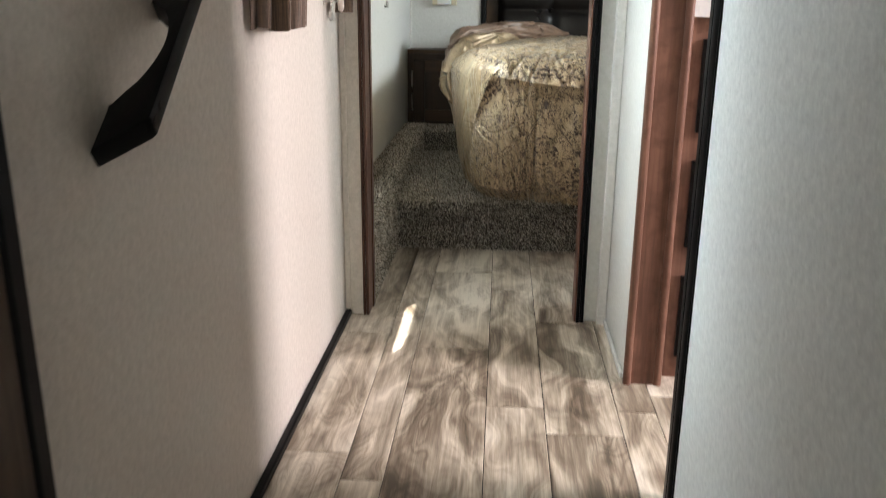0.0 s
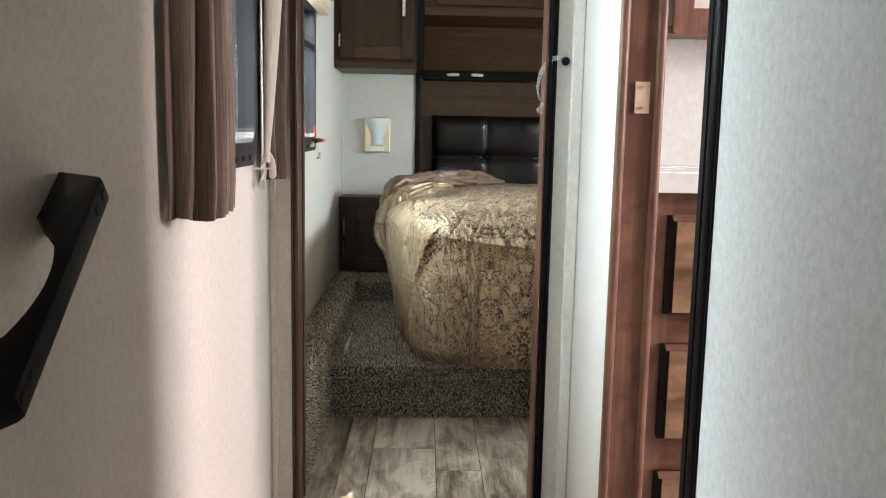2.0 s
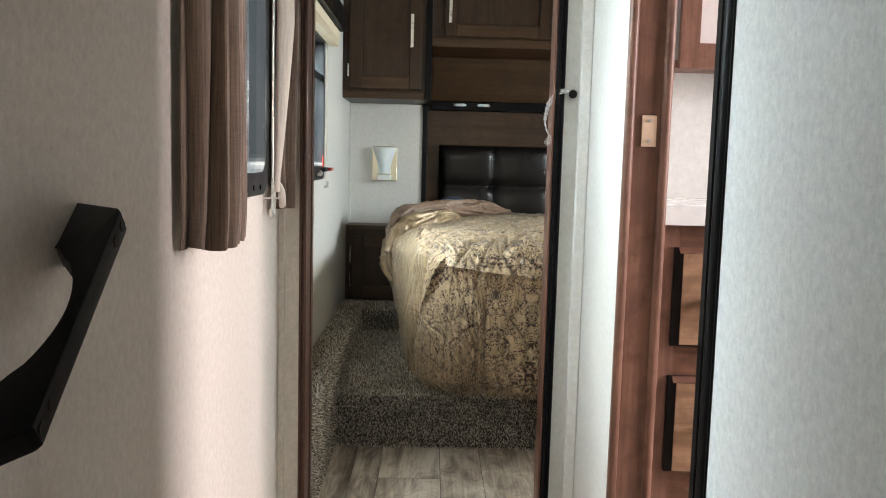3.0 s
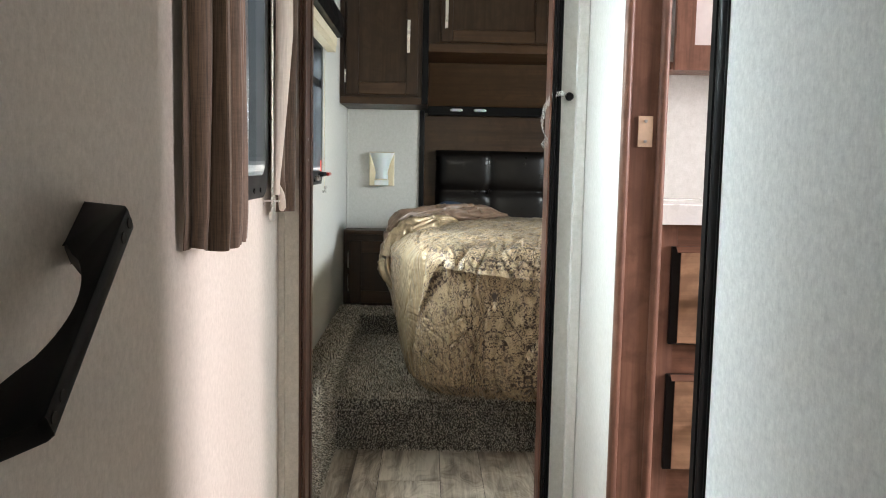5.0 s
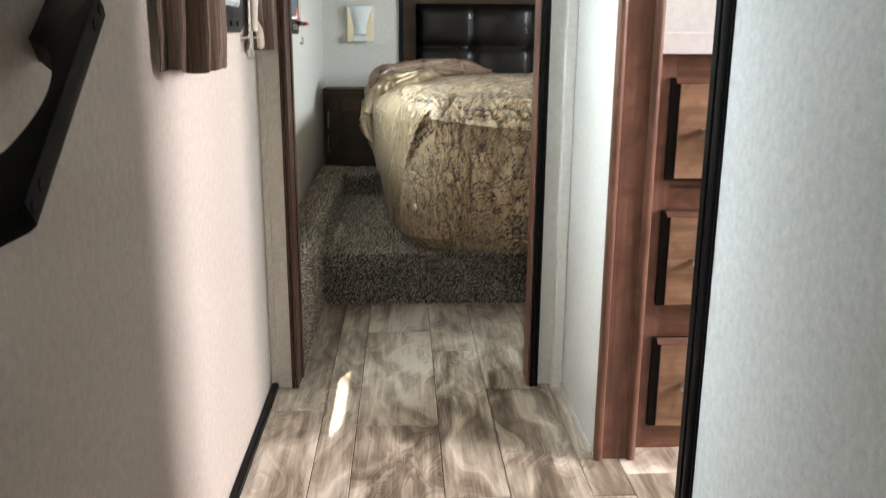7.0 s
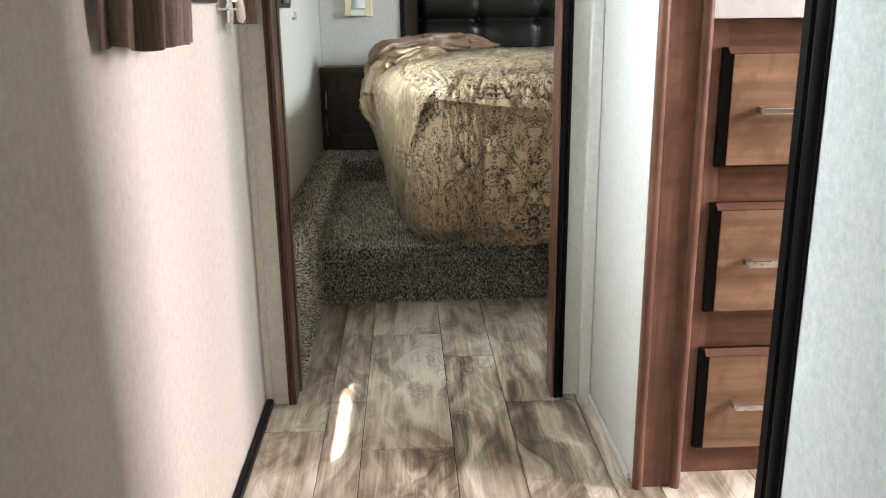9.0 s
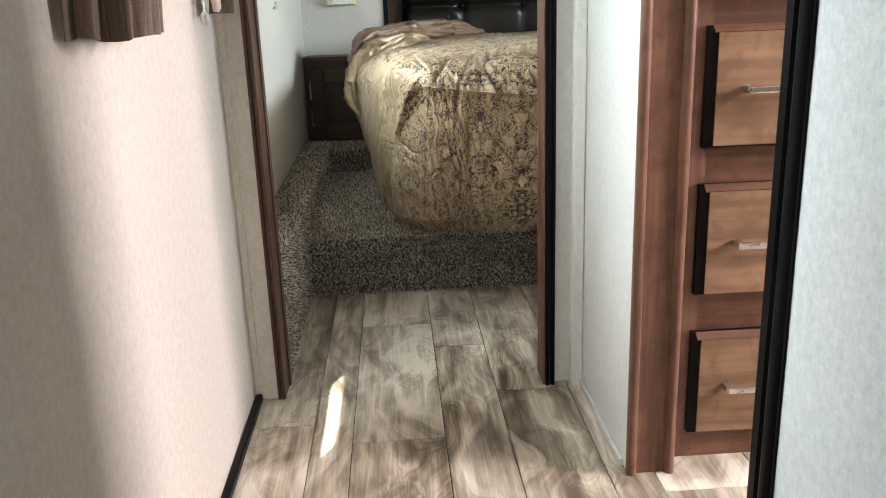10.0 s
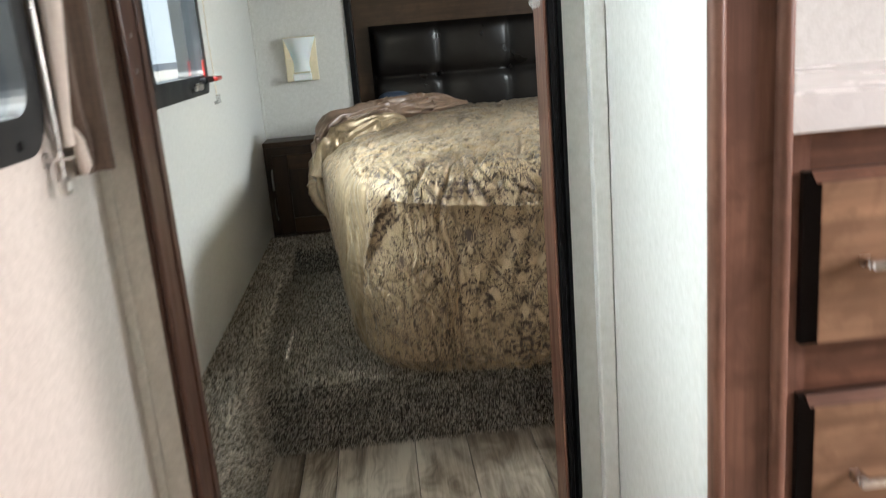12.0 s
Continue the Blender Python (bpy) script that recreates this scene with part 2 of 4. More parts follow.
def gold_satin():
    m = Mat("plain_gold_satin", 0.32)
    f = m.noise(m.pos((16, 16, 5)), 1.0, 4, 0.6, 0.8)
    weave = m.noise(m.pos((300, 300, 60)), 1.0, 2)
    m.colour(m.mix(m.ramp(m.math("ADD", m.math("MULTIPLY", f, 0.7), m.math("MULTIPLY", weave, 0.3)), (0.36, 0.0), (0.62, 1.0)), (0.13, 0.088, 0.048), (0.38, 0.285, 0.172)))
    m.b.inputs["Metallic"].default_value = 0.35
    m.bump(m.math("ADD", m.noise(m.pos((60, 60, 14)), 1.0, 3, 0.6), m.math("MULTIPLY", f, 1.5)), 0.28, 0.003)
    return m.m


GOLD_SATIN = gold_satin()
MATTRESS = plain("mattress_ticking", (0.55, 0.53, 0.5), 0.85)


def plank_mat():
    """Vinyl plank printed as grey-brown burled wood."""
    m = Mat("burled_plank_print", 0.40)
    info = m.n("ShaderNodeObjectInfo")
    rnd = info.outputs["Random"]
    off = m.n("ShaderNodeCombineXYZ", X=m.math("MULTIPLY", rnd, 37.0), Y=m.math("MULTIPLY", rnd, 91.0), Z=0.0).outputs[0]

    def at(scale):
        v = m.n("ShaderNodeVectorMath", i0=m.pos(scale))
        m.put(v, "i1", off)
        return v.outputs[0]

    warp = m.n("ShaderNodeTexNoise", Vector=at((5.0, 2.4, 1)), Scale=1.0, Detail=2.0, Roughness=0.5)
    push = m.n("ShaderNodeVectorMath", i0=warp.outputs[1], i1=(-0.5, -0.5, -0.5))
    scaled = m.n("ShaderNodeVectorMath", i0=push.outputs[0], i1=(2.6, 2.0, 0.0))
    scaled.operation = "MULTIPLY"
    bent = m.n("ShaderNodeVectorMath", i0=at((7.5, 2.2, 1)), i1=scaled.outputs[0])
    flow = m.noise(bent.outputs[0], 1.0, 1.0, 0.4, 0.5)
    cloud = m.noise(bent.outputs[0], 1.3, 4, 0.6, 0.3)
    streak = m.noise(at((75, 3.2, 1)), 1.0, 5, 0.7, 0.5)
    rings = m.math("PINGPONG", m.math("ADD", m.math("MULTIPLY", flow, 21.0), m.math("MULTIPLY", cloud, 2.0)), 0.5)
    lines = m.ramp(rings, (0.02, 1.0), (0.30, 0.0))
    grain = m.noise(at((210, 9, 1)), 1.0, 3, 0.7)
    some = m.ramp(m.noise(at((5.0, 2.2, 1)), 1.0, 2), (0.44, 0.15), (0.56, 1.0))
    patch = m.noise(at((9.0, 1.5, 1)), 1.0, 3, 0.55, 0.8)
    f = m.math("ADD", m.math("MULTIPLY", m.math("SUBTRACT", cloud, 0.5), 0.80), m.math("MULTIPLY", m.math("SUBTRACT", patch, 0.5), 0.62))
    f = m.math("ADD", m.math("ADD", f, 0.545), m.math("MULTIPLY", m.math("SUBTRACT", streak, 0.5), 0.36))
    f = m.math("SUBTRACT", f, m.math("MULTIPLY", m.math("MULTIPLY", lines, some), 0.060))
    f = m.math("ADD", f, m.math("ADD", m.math("MULTIPLY", m.math("SUBTRACT", rnd, 0.5), 0.09), m.math("MULTIPLY", m.math("SUBTRACT", grain, 0.5), 0.10)))
    c = m.ramp(f, (0.34, (0.110, 0.080, 0.056)), (0.45, (0.250, 0.195, 0.142)), (0.55, (0.455, 0.380, 0.295)), (0.70, (0.78, 0.700, 0.590)))
    m.colour(c)
    m.rough(m.ramp(m.math("ADD", streak, m.math("MULTIPLY", cloud, 0.5)), (0.5, 0.34), (1.0, 0.5)))
    m.bump(m.math("ADD", streak, rings), 0.12, 0.0006)
    return m.m


PLANK = plank_mat()
SEAM = plain("plank_joint_dark", (0.05, 0.04, 0.032), 0.8)

# ---------------------------------------------------------------- builders
ORIGIN = {}


def thing(name, at, label, category, group="", kind=""):
    ob = new(name)
    ob.location = at
    ORIGIN[ob] = Vector(at)
    return tagged(ob, label, category, group, kind)


def part(name, bm, material, parent=None, label="", smooth=False, angle=0.6):
    """One mesh object, built in the place's coordinates, under a thing or a part."""
    o = ORIGIN[parent] if parent else Vector()
    bmesh.ops.translate(bm, verts=bm.verts, vec=-o)
    bmesh.ops.recalc_face_normals(bm, faces=bm.faces)
    me = bpy.data.meshes.new(name)
    for f in bm.faces:
        f.smooth = smooth
    if smooth:
        for e in bm.edges:
            if len(e.link_faces) == 2 and e.calc_face_angle(0) > angle:
                e.smooth = False
    bm.to_mesh(me)
    bm.free()
    me.materials.append(material)
    ob = new(name, me)
    if parent:
        ob.parent = parent
        ORIGIN[ob] = o
    else:
        ORIGIN[ob] = Vector()
    if label:
        ob["label"] = label
    return ob


def box(lo, hi, bevel=0.0, seg=2, bm=None):
    bm = bm or bmesh.new()
    r = bmesh.ops.create_cube(bm, size=1.0)
    vs = r["verts"]
    for v in vs:
        v.co = Vector([lo[k] if v.co[k] < 0 else hi[k] for k in range(3)])
    if bevel:
        es = list({e for v in vs for e in v.link_edges})
        bmesh.ops.bevel(bm, geom=es, offset=bevel, segments=seg, affect="EDGES", profile=0.5)
    return bm


def boxes(*items):
    bm = bmesh.new()
    for it in items:
        box(*it, bm=bm)
    return bm


def tube(path, radius, sides=10, bm=None, closed=False):
    """A round bar along points; radius is one number or one for each point."""
    bm = bm or bmesh.new()
    rings = []
    n = len(path)
    up = Vector((0.123, 0.456, 0.881))
    for k, p in enumerate(path):
        a, b = Vector(path[max(0, k - 1)]), Vector(path[min(n - 1, k + 1)])
        d = (b - a).normalized()
        s = d.cross(up).normalized()
        t = s.cross(d)
        r = radius[k] if isinstance(radius, (list, tuple)) else radius
        rings.append([bm.verts.new(Vector(p) + r * (math.cos(q) * s + math.sin(q) * t)) for q in [math.tau * j / sides for j in range(sides)]])
    for r0, r1 in zip(rings, rings[1:]):
        for j in range(sides):
            bm.faces.new((r0[j], r0[(j + 1) % sides], r1[(j + 1) % sides], r1[j]))
    bm.faces.new(rings[0])
    bm.faces.new(rings[-1])
    return bm


def prism(outline, axis, lo, hi, bevel=0.0, bm=None):
    """An outline of (a, b) pairs, in the plane across the axis, drawn out from lo to hi."""
    bm = bm or bmesh.new()

    def put(a, b, c):
        return Vector({0: (c, a, b), 1: (a, c, b), 2: (a, b, c)}[axis])
    A = [bm.verts.new(put(a, b, lo)) for a, b in outline]
    B = [bm.verts.new(put(a, b, hi)) for a, b in outline]
    n = len(A)
    fs = [bm.faces.new(A), bm.faces.new(B)]
    for k in range(n):
        fs.append(bm.faces.new((A[k], A[(k + 1) % n], B[(k + 1) % n], B[k])))
    if bevel:
        es = list({e for f in fs[:2] for e in f.edges})
        bmesh.ops.bevel(bm, geom=es, offset=bevel, segments=2, affect="EDGES", profile=0.5)
    return bm


def rounded(a0, a1, b0, b1, r, n=7):
    pts = []
    for ca, cb, q in ((a1 - r, b1 - r, 0), (a0 + r, b1 - r, 1), (a0 + r, b0 + r, 2), (a1 - r, b0 + r, 3)):
        for k in range(n + 1):
            t = math.pi / 2 * (q + k / n)
            pts.append((ca + r * math.cos(t), cb + r * math.sin(t)))
    return pts


def ring(outer, inner, axis, lo, hi):
    """A flat frame between two outlines of the same count."""
    bm = bmesh.new()

    def put(a, b, c):
        return Vector({0: (c, a, b), 1: (a, c, b), 2: (a, b, c)}[axis])
    L = [[bm.verts.new(put(a, b, c)) for a, b in o] for o, c in ((outer, lo), (outer, hi), (inner, hi), (inner, lo))]
    n = len(outer)
    for q in range(4):
        P, Q = L[q], L[(q + 1) % 4]
        for k in range(n):
            bm.faces.new((P[k], P[(k + 1) % n], Q[(k + 1) % n], Q[k]))
    return bm


def structure(name, bm, material, label, category, smooth=False):
    return tagged(part(name, bm, material, None, "", smooth), label, category, kind="structure")


def panel_door(x0, x1, z0, z1, y, thick, rail, mat, mat_x, parent, name, label="", facing=-1):
    """A framed cabinet door in an x-z plane with a sunken middle; y is its front face."""
    yb = y - facing * thick
    d = part(name, prism(rounded(x0 + rail, x1 - rail, z0 + rail, z1 - rail, 0.004, 2), 1, min(yb, y - facing * 0.012), max(yb, y - facing * 0.012)), mat, parent, label)
    lo, hi = min(y, yb), max(y, yb)
    for n, a, b, c, e, mm in (("stile", x0, x0 + rail, z0, z1, mat), ("stile", x1 - rail, x1, z0, z1, mat),
                              ("rail", x0 + rail, x1 - rail, z0, z0 + rail, mat_x), ("rail", x0 + rail, x1 - rail, z1 - rail, z1, mat_x)):
        part(n, box((a, lo, c), (b, hi, e), 0.0035), mm, d)
    return d


# ---------------------------------------------------------------- setting
# plan: hall x -0.40..0.42, door wall y 2.60..2.70, bedroom to y 5.10, kitchen to the right
HALL_L, HALL_R, DOOR_Y, BED_L, H = -0.40, 0.415, 2.606, -0.44, 2.02
W1 = (1.80, 2.40, 0.965, 1.70)
W2 = (3.08, 3.74, 0.965, 1.545)


def wall_with_hole(x0, x1, y0, y1, hole):
    a, b, c, d = hole
    return boxes(((x0, y0, 0), (x1, a, H)), ((x0, b, 0), (x1, y1, H)), ((x0, a, 0), (x1, b, c)), ((x0, a, d), (x1, b, H)))


structure("wall_west", wall_with_hole(-0.46, HALL_L, 0.90, DOOR_Y, (W1[0] + 0.02, W1[1] - 0.02, W1[2] + 0.02, W1[3] - 0.02)), WALL, "beige linen-print hall wall with a window", "wall")
structure("wall_west_bedroom", wall_with_hole(-0.50, BED_L, 2.706, 5.2, (W2[0] + 0.02, W2[1] - 0.02, W2[2] + 0.02, W2[3] - 0.02)), WALL_COOL, "pale linen-print bedroom side wall with a window", "wall")
structure("wall_west_rear", box((-0.46, -2.2, 0), (HALL_L - 0.05, 0.90, H)), WALL, "beige wall beyond the cabinet", "wall")
# unseen end wall; its opening is made up to let the rear fill in
structure("wall_south", boxes(((-0.5, -2.3, 0), (-0.32, -2.2, H)), ((0.32, -2.3, 0), (2.7, -2.2, H)), ((-0.32, -2.3, 0), (0.32, -2.2, 0.55)), ((-0.32, -2.3, 1.85), (0.32, -2.2, H))), WALL, "plain beige end wall with an added opening for the rear fill lamp", "wall")
structure("wall_north", box((-0.5, 5.12, 0), (1.8, 5.2, H)), WALL, "plain wall behind the headboard", "wall")
structure("wall_east_kitchen", wall_with_hole(2.54, 2.60, -2.2, 2.86, (1.10, 1.75, 0.70, 1.96)), WALL, "kitchen side wall with a tall window opening", "wall")
structure("wall_kitchen_back", box((0.50, 2.80, 0), (2.54, 2.86, H)), WALL, "beige linen-print backsplash wall", "wall")
structure("wall_east_bedroom", wall_with_hole(1.60, 1.66, 2.86, 5.12, (3.25, 3.95, 0.95, 1.45)), WALL_COOL, "pale bedroom wall with a window opening", "wall")
structure("ceiling", box((-0.5, -2.3, H), (2.7, 5.2, H + 0.06)), CEIL, "white ceiling panels", "ceiling")
structure("subfloor", box((-0.5, -2.3, -0.06), (2.7, 5.2, -0.0045)), SEAM, "dark floor under the planks", "floor")
structure("backdrop", box((-70.5, -60, -1), (-70, 1400, 240)), GLOW_BACKDROP, "plain self-glowing backdrop standing in for the bright outdoors", "backdrop")
structure("ground", box((-70, -60, -0.75), (60, 1400, -0.70)), GROUND, "pale gravel ground outside", "ground")

# door wall between hall and bedroom
OPEN_L, OPEN_R = -0.335, 0.319
structure("wall_door_left", box((BED_L, DOOR_Y, 0), (OPEN_L - 0.002, 2.706, H)), WALL_TRIM, "narrow beige return beside the doorway", "wall")
structure("wall_door_right", box((OPEN_R + 0.02, DOOR_Y + 0.004, 0), (0.60, 2.706, H)), WALL_COOL, "narrow pale return beside the doorway", "wall")
structure("wall_door_head", box((OPEN_L - 0.002, DOOR_Y, 1.92), (OPEN_R + 0.02, 2.706, H)), WALL_TRIM, "strip of wall above the doorway", "wall")
structure("wall_partition_right", box((HALL_R, 2.180, 0), (0.505, DOOR_Y + 0.004, H)), WALL_COOL, "pale linen-print partition wall", "wall")
structure("wall_bedroom_south", box((0.60, 2.62, 0), (1.66, 2.706, H)), WALL_COOL, "bedroom wall beside the doorway", "wall")
structure("wall_partition_near", box((0.427, -0.6, 0), (0.470, 1.586, H)), WALL_GREY, "grey linen-print partition panel", "wall")
structure("wall_partition_return", box((0.470, -0.66, 0), (2.54, -0.60, H)), WALL, "plain wall closing the kitchen", "wall")


def strip(name, lo, hi, mat, label, bevel=0.003):
    return structure(name, box(lo, hi, bevel), mat, label, "trim")


# fluted black edge of the near partition
def fluted_trim():
    prof = [(0.472, 1.586), (0.472, 1.650), (0.425, 1.650), (0.421, 1.646), (0.421, 1.628), (0.425, 1.624), (0.425, 1.618), (0.419, 1.612), (0.417, 1.604), (0.419, 1.595), (0.424, 1.590), (0.424, 1.586)]
    structure("trim_partition_edge", prism(prof, 2, 0.0, H), BLACK, "fluted black edge trim on the grey partition", "trim", True)


fluted_trim()
strip("trim_corner_left", (HALL_L - 0.001, DOOR_Y - 0.010, 0.0), (HALL_L + 0.016, DOOR_Y - 0.0005, H), WALL_TRIM, "beige corner bead beside the doorway")
strip("trim_foot_left", (HALL_L + 0.018, DOOR_Y - 0.006, 0.0), (OPEN_L - 0.004, DOOR_Y - 0.0005, 0.024), WALL_TRIM, "small beige foot trim")
strip("baseboard_left", (HALL_L + 0.0005, 0.92, 0.0), (HALL_L + 0.018, DOOR_Y - 0.011, 0.020), BLACK, "low black floor trim along the hall wall", 0.004)
strip("baseboard_right", (HALL_R - 0.009, 2.200, 0.0), (HALL_R - 0.0005, DOOR_Y - 0.024, 0.016), WALL_COOL, "thin pale floor trim along the partition")
strip("trim_corner_right", (0.386, DOOR_Y - 0.022, 0.0), (HALL_R - 0.001, DOOR_Y + 0.003, H), WALL_COOL, "pale corner bead beside the doorway")
strip("trim_corner_right_foot", (0.384, DOOR_Y - 0.026, 0.0), (HALL_R - 0.001, DOOR_Y - 0.0225, 0.030), WALL_COOL, "small pale block at the foot of the bead", 0.002)

for k, yy in enumerate((2.46, 1.98, 1.50)):
    structure("trim_screw_%d" % (k + 1), tube([(HALL_L + 0.017, yy, 0.010), (HALL_L + 0.0195, yy, 0.010)], 0.0042, 8), BLACK, "small black screw in the floor trim", "screw")
# door lining
lin = thing("door_frame", (OPEN_L, DOOR_Y, 0), "cherry-brown wooden door lining with a black strip, no door shut in it", "door frame", kind="structure")
part("jamb", box((OPEN_L - 0.0005, DOOR_Y - 0.012, 0), (OPEN_L + 0.009, 2.716, 1.92), 0.003), CASING, lin)
part("casing", box((OPEN_L - 0.010, DOOR_Y - 0.014, 0), (OPEN_L - 0.0015, DOOR_Y - 0.0008, 1.93), 0.004), CASING, lin)
part("stop", box((OPEN_L + 0.0095, 2.670, 0), (OPEN_L + 0.013, 2.700, 1.92), 0.001), CASING, lin)
part("jamb", box((OPEN_R - 0.002, DOOR_Y - 0.013, 0), (OPEN_R + 0.0035, 2.675, 1.92), 0.002), CHERRY, lin, "reddish-brown wooden jamb")
part("black_strip", prism([(OPEN_R + 0.004, DOOR_Y - 0.014), (OPEN_R + 0.006, DOOR_Y - 0.018), (OPEN_R + 0.013, DOOR_Y - 0.018), (OPEN_R + 0.015, DOOR_Y - 0.012), (OPEN_R + 0.018, DOOR_Y - 0.012), (OPEN_R + 0.020, DOOR_Y - 0.017), (OPEN_R + 0.026, DOOR_Y - 0.016), (OPEN_R + 0.028, DOOR_Y - 0.010), (OPEN_R + 0.028, DOOR_Y + 0.003), (OPEN_R + 0.018, DOOR_Y + 0.003), (OPEN_R + 0.018, DOOR_Y + 0.009), (OPEN_R + 0.004, DOOR_Y + 0.009)], 2, 0, 1.92), BLACK, lin, "black rubber edge strip")
part("head", box((OPEN_L + 0.0095, DOOR_Y - 0.010, 1.895), (OPEN_R - 0.005, 2.712, 1.919), 0.003), CHERRY_X, lin)
for zz in (1.055, 1.11):
    part("screw", tube([(OPEN_L + 0.0085, 2.63, zz), (OPEN_L + 0.0105, 2.63, zz)], 0.004, 8), SCREW, lin)

# wood end cap of the partition
cap = thing("wood_end_cap", (0.46, 2.175, 0), "cherry-brown wooden end cap with rounded corner beads", "post", kind="structure")
part("board", box((0.424, 2.170, 0), (0.499, 2.1795, H)), CHERRY, cap)
for xx in (0.4205, 0.4985):
    bm = tube([(xx, 2.169, 0), (xx, 2.169, H)], 0.0105, 14)
    part("bead", bm, CHERRY, cap, smooth=True)

plate = thing("cover_plate", (0.463, 2.168, 1.129), "blank tan metal cover plate with two screws", "cover plate")
part("plate", box((0.447, 2.1665, 1.095), (0.479, 2.1692, 1.161), 0.001), TAN, plate)
for zz in (1.107, 1.150):
    part("screw", tube([(0.463, 2.1668, zz), (0.463, 2.1640, zz)], 0.0035, 10), SCREW, plate)

# door holdback: black knob and clear strap
hold = thing("door_holdback", (0.368, DOOR_Y - 0.01, 1.235), "black knob with a clear vinyl strap loop", "door strap")
part("knob", tube([(0.368, DOOR_Y + 0.003, 1.235), (0.368, DOOR_Y - 0.010, 1.235), (0.368, DOOR_Y - 0.014, 1.235), (0.368, DOOR_Y - 0.022, 1.235)], [0.006, 0.006, 0.0115, 0.009], 14), BLACK, hold, smooth=True)


def strap():
    bm = bmesh.new()
    pts = [(0.366, -0.014, 1.238), (0.345, -0.020, 1.243), (0.322, -0.014, 1.238), (0.302, 0.004, 1.205), (0.296, 0.012, 1.165), (0.304, 0.016, 1.135), (0.318, 0.006, 1.118), (0.321, 0.004, 1.10)]
    L, R = [], []
    for x, y, z in pts:
        L.append(bm.verts.new((x, DOOR_Y + y, z + 0.006)))
        R.append(bm.verts.new((x + 0.006, DOOR_Y + y - 0.004, z - 0.006)))
    for k in range(len(pts) - 1):
        bm.faces.new((L[k], L[k + 1], R[k + 1], R[k]))
    bmesh.ops.subdivide_edges(bm, edges=bm.edges, cuts=2, use_grid_fill=True, smooth=1.0)
    r = bmesh.ops.solidify(bm, geom=bm.faces, thickness=0.0012)
    return bm


part("strap", strap(), CLEAR, hold, "clear vinyl strap", True)

# ---------------------------------------------------------------- windows


def window(name, x, hole, label, radius):
    """A black-framed trailer window in a wall that faces +x; x is the wall's face."""
    y0, y1, z0, z1 = hole
    w = thing(name, (x, (y0 + y1) / 2, z0), label, "window", kind="structure")
    part("window_frame", ring(rounded(y0, y1, z0, z1, radius), rounded(y0 + 0.045, y1 - 0.045, z0 + 0.045, z1 - 0.045, radius * 0.6), 0, x + 0.0005, x + 0.012), FRAME, w)
    part("inner_lip", ring(rounded(y0 + 0.034, y1 - 0.034, z0 + 0.034, z1 - 0.034, radius * 0.7), rounded(y0 + 0.052, y1 - 0.052, z0 + 0.052, z1 - 0.052, radius * 0.55), 0, x - 0.010, x + 0.014), FRAME, w)
    part("liner", ring(rounded(y0 + 0.0205, y1 - 0.0205, z0 + 0.0205, z1 - 0.0205, radius * 0.8), rounded(y0 + 0.050, y1 - 0.050, z0 + 0.050, z1 - 0.050, radius * 0.57), 0, x - 0.062, x - 0.0105), FRAME, w, "grey-black liner through the wall")
    part("sash_bar", box((x - 0.004, y0 + 0.052, z1 - 0.20), (x + 0.006, y1 - 0.052, z1 - 0.175), 0.002), FRAME, w)
    g = part("pane", box((x - 0.009, y0 + 0.047, z0 + 0.047), (x - 0.005, y1 - 0.047, z1 - 0.047)), GLASS, w)
    g.visible_shadow = False
    for yy in (y1 - 0.10, y1 - 0.17, y1 - 0.24):
        part("screw", tube([(x + 0.0115, yy, z0 + 0.018), (x + 0.0145, yy, z0 + 0.018)], 0.006, 10), BLACK, w)
    return w


window("window_1", HALL_L, W1, "black-framed hall window with rounded corners", 0.075)
w2 = window("window_2", BED_L, W2, "black-framed bedroom escape window with a red latch", 0.035)
lt = part("latch", box((BED_L + 0.013, 3.60, 0.995), (BED_L + 0.034, 3.70, 1.012), 0.004), BLACK, w2, "black window latch")
part("lever", box((BED_L + 0.018, 3.695, 0.997), (BED_L + 0.045, 3.775, 1.010), 0.004), RED, lt, "dark red lever")
part("tab", box((BED_L + 0.0125, 3.668, 1.000), (BED_L + 0.0165, 3.688, 1.058), 0.0015), RED, w2, "red escape tab")
part("strike", box((BED_L + 0.013, 3.52, 0.980), (BED_L + 0.024, 3.60, 1.000), 0.004), NICKEL, w2)

shade = thing("window_shade", (BED_L, 3.5, 1.52), "raised cream pleated shade under a black valance", "window shade")
part("valance", prism([(BED_L + 0.001, 1.565), (BED_L + 0.001, 1.66), (BED_L + 0.070, 1.66), (BED_L + 0.078, 1.60), (BED_L + 0.070, 1.572)], 1, 2.95, 3.93), BLACK, shade)
hr = part("head_rail", box((BED_L + 0.014, 2.98, 1.525), (BED_L + 0.055, 3.86, 1.564), 0.006), CREAM, shade)
for k in range(4):
    part("pleat", box((BED_L + 0.016, 2.985, 1.500 + k * 0.006), (BED_L + 0.052, 3.855, 1.504 + k * 0.006), 0.0015), CREAM, hr)
cord = thing("shade_cord", (BED_L + 0.004, 3.86, 0.93), "thin cream shade cord with a small clear cleat", "shade cord")
part("cord", tube([(BED_L + 0.006, 3.856, 1.524), (BED_L + 0.004, 3.862, 1.25), (BED_L + 0.004, 3.868, 0.945)], 0.0013, 6), CREAM, cord)
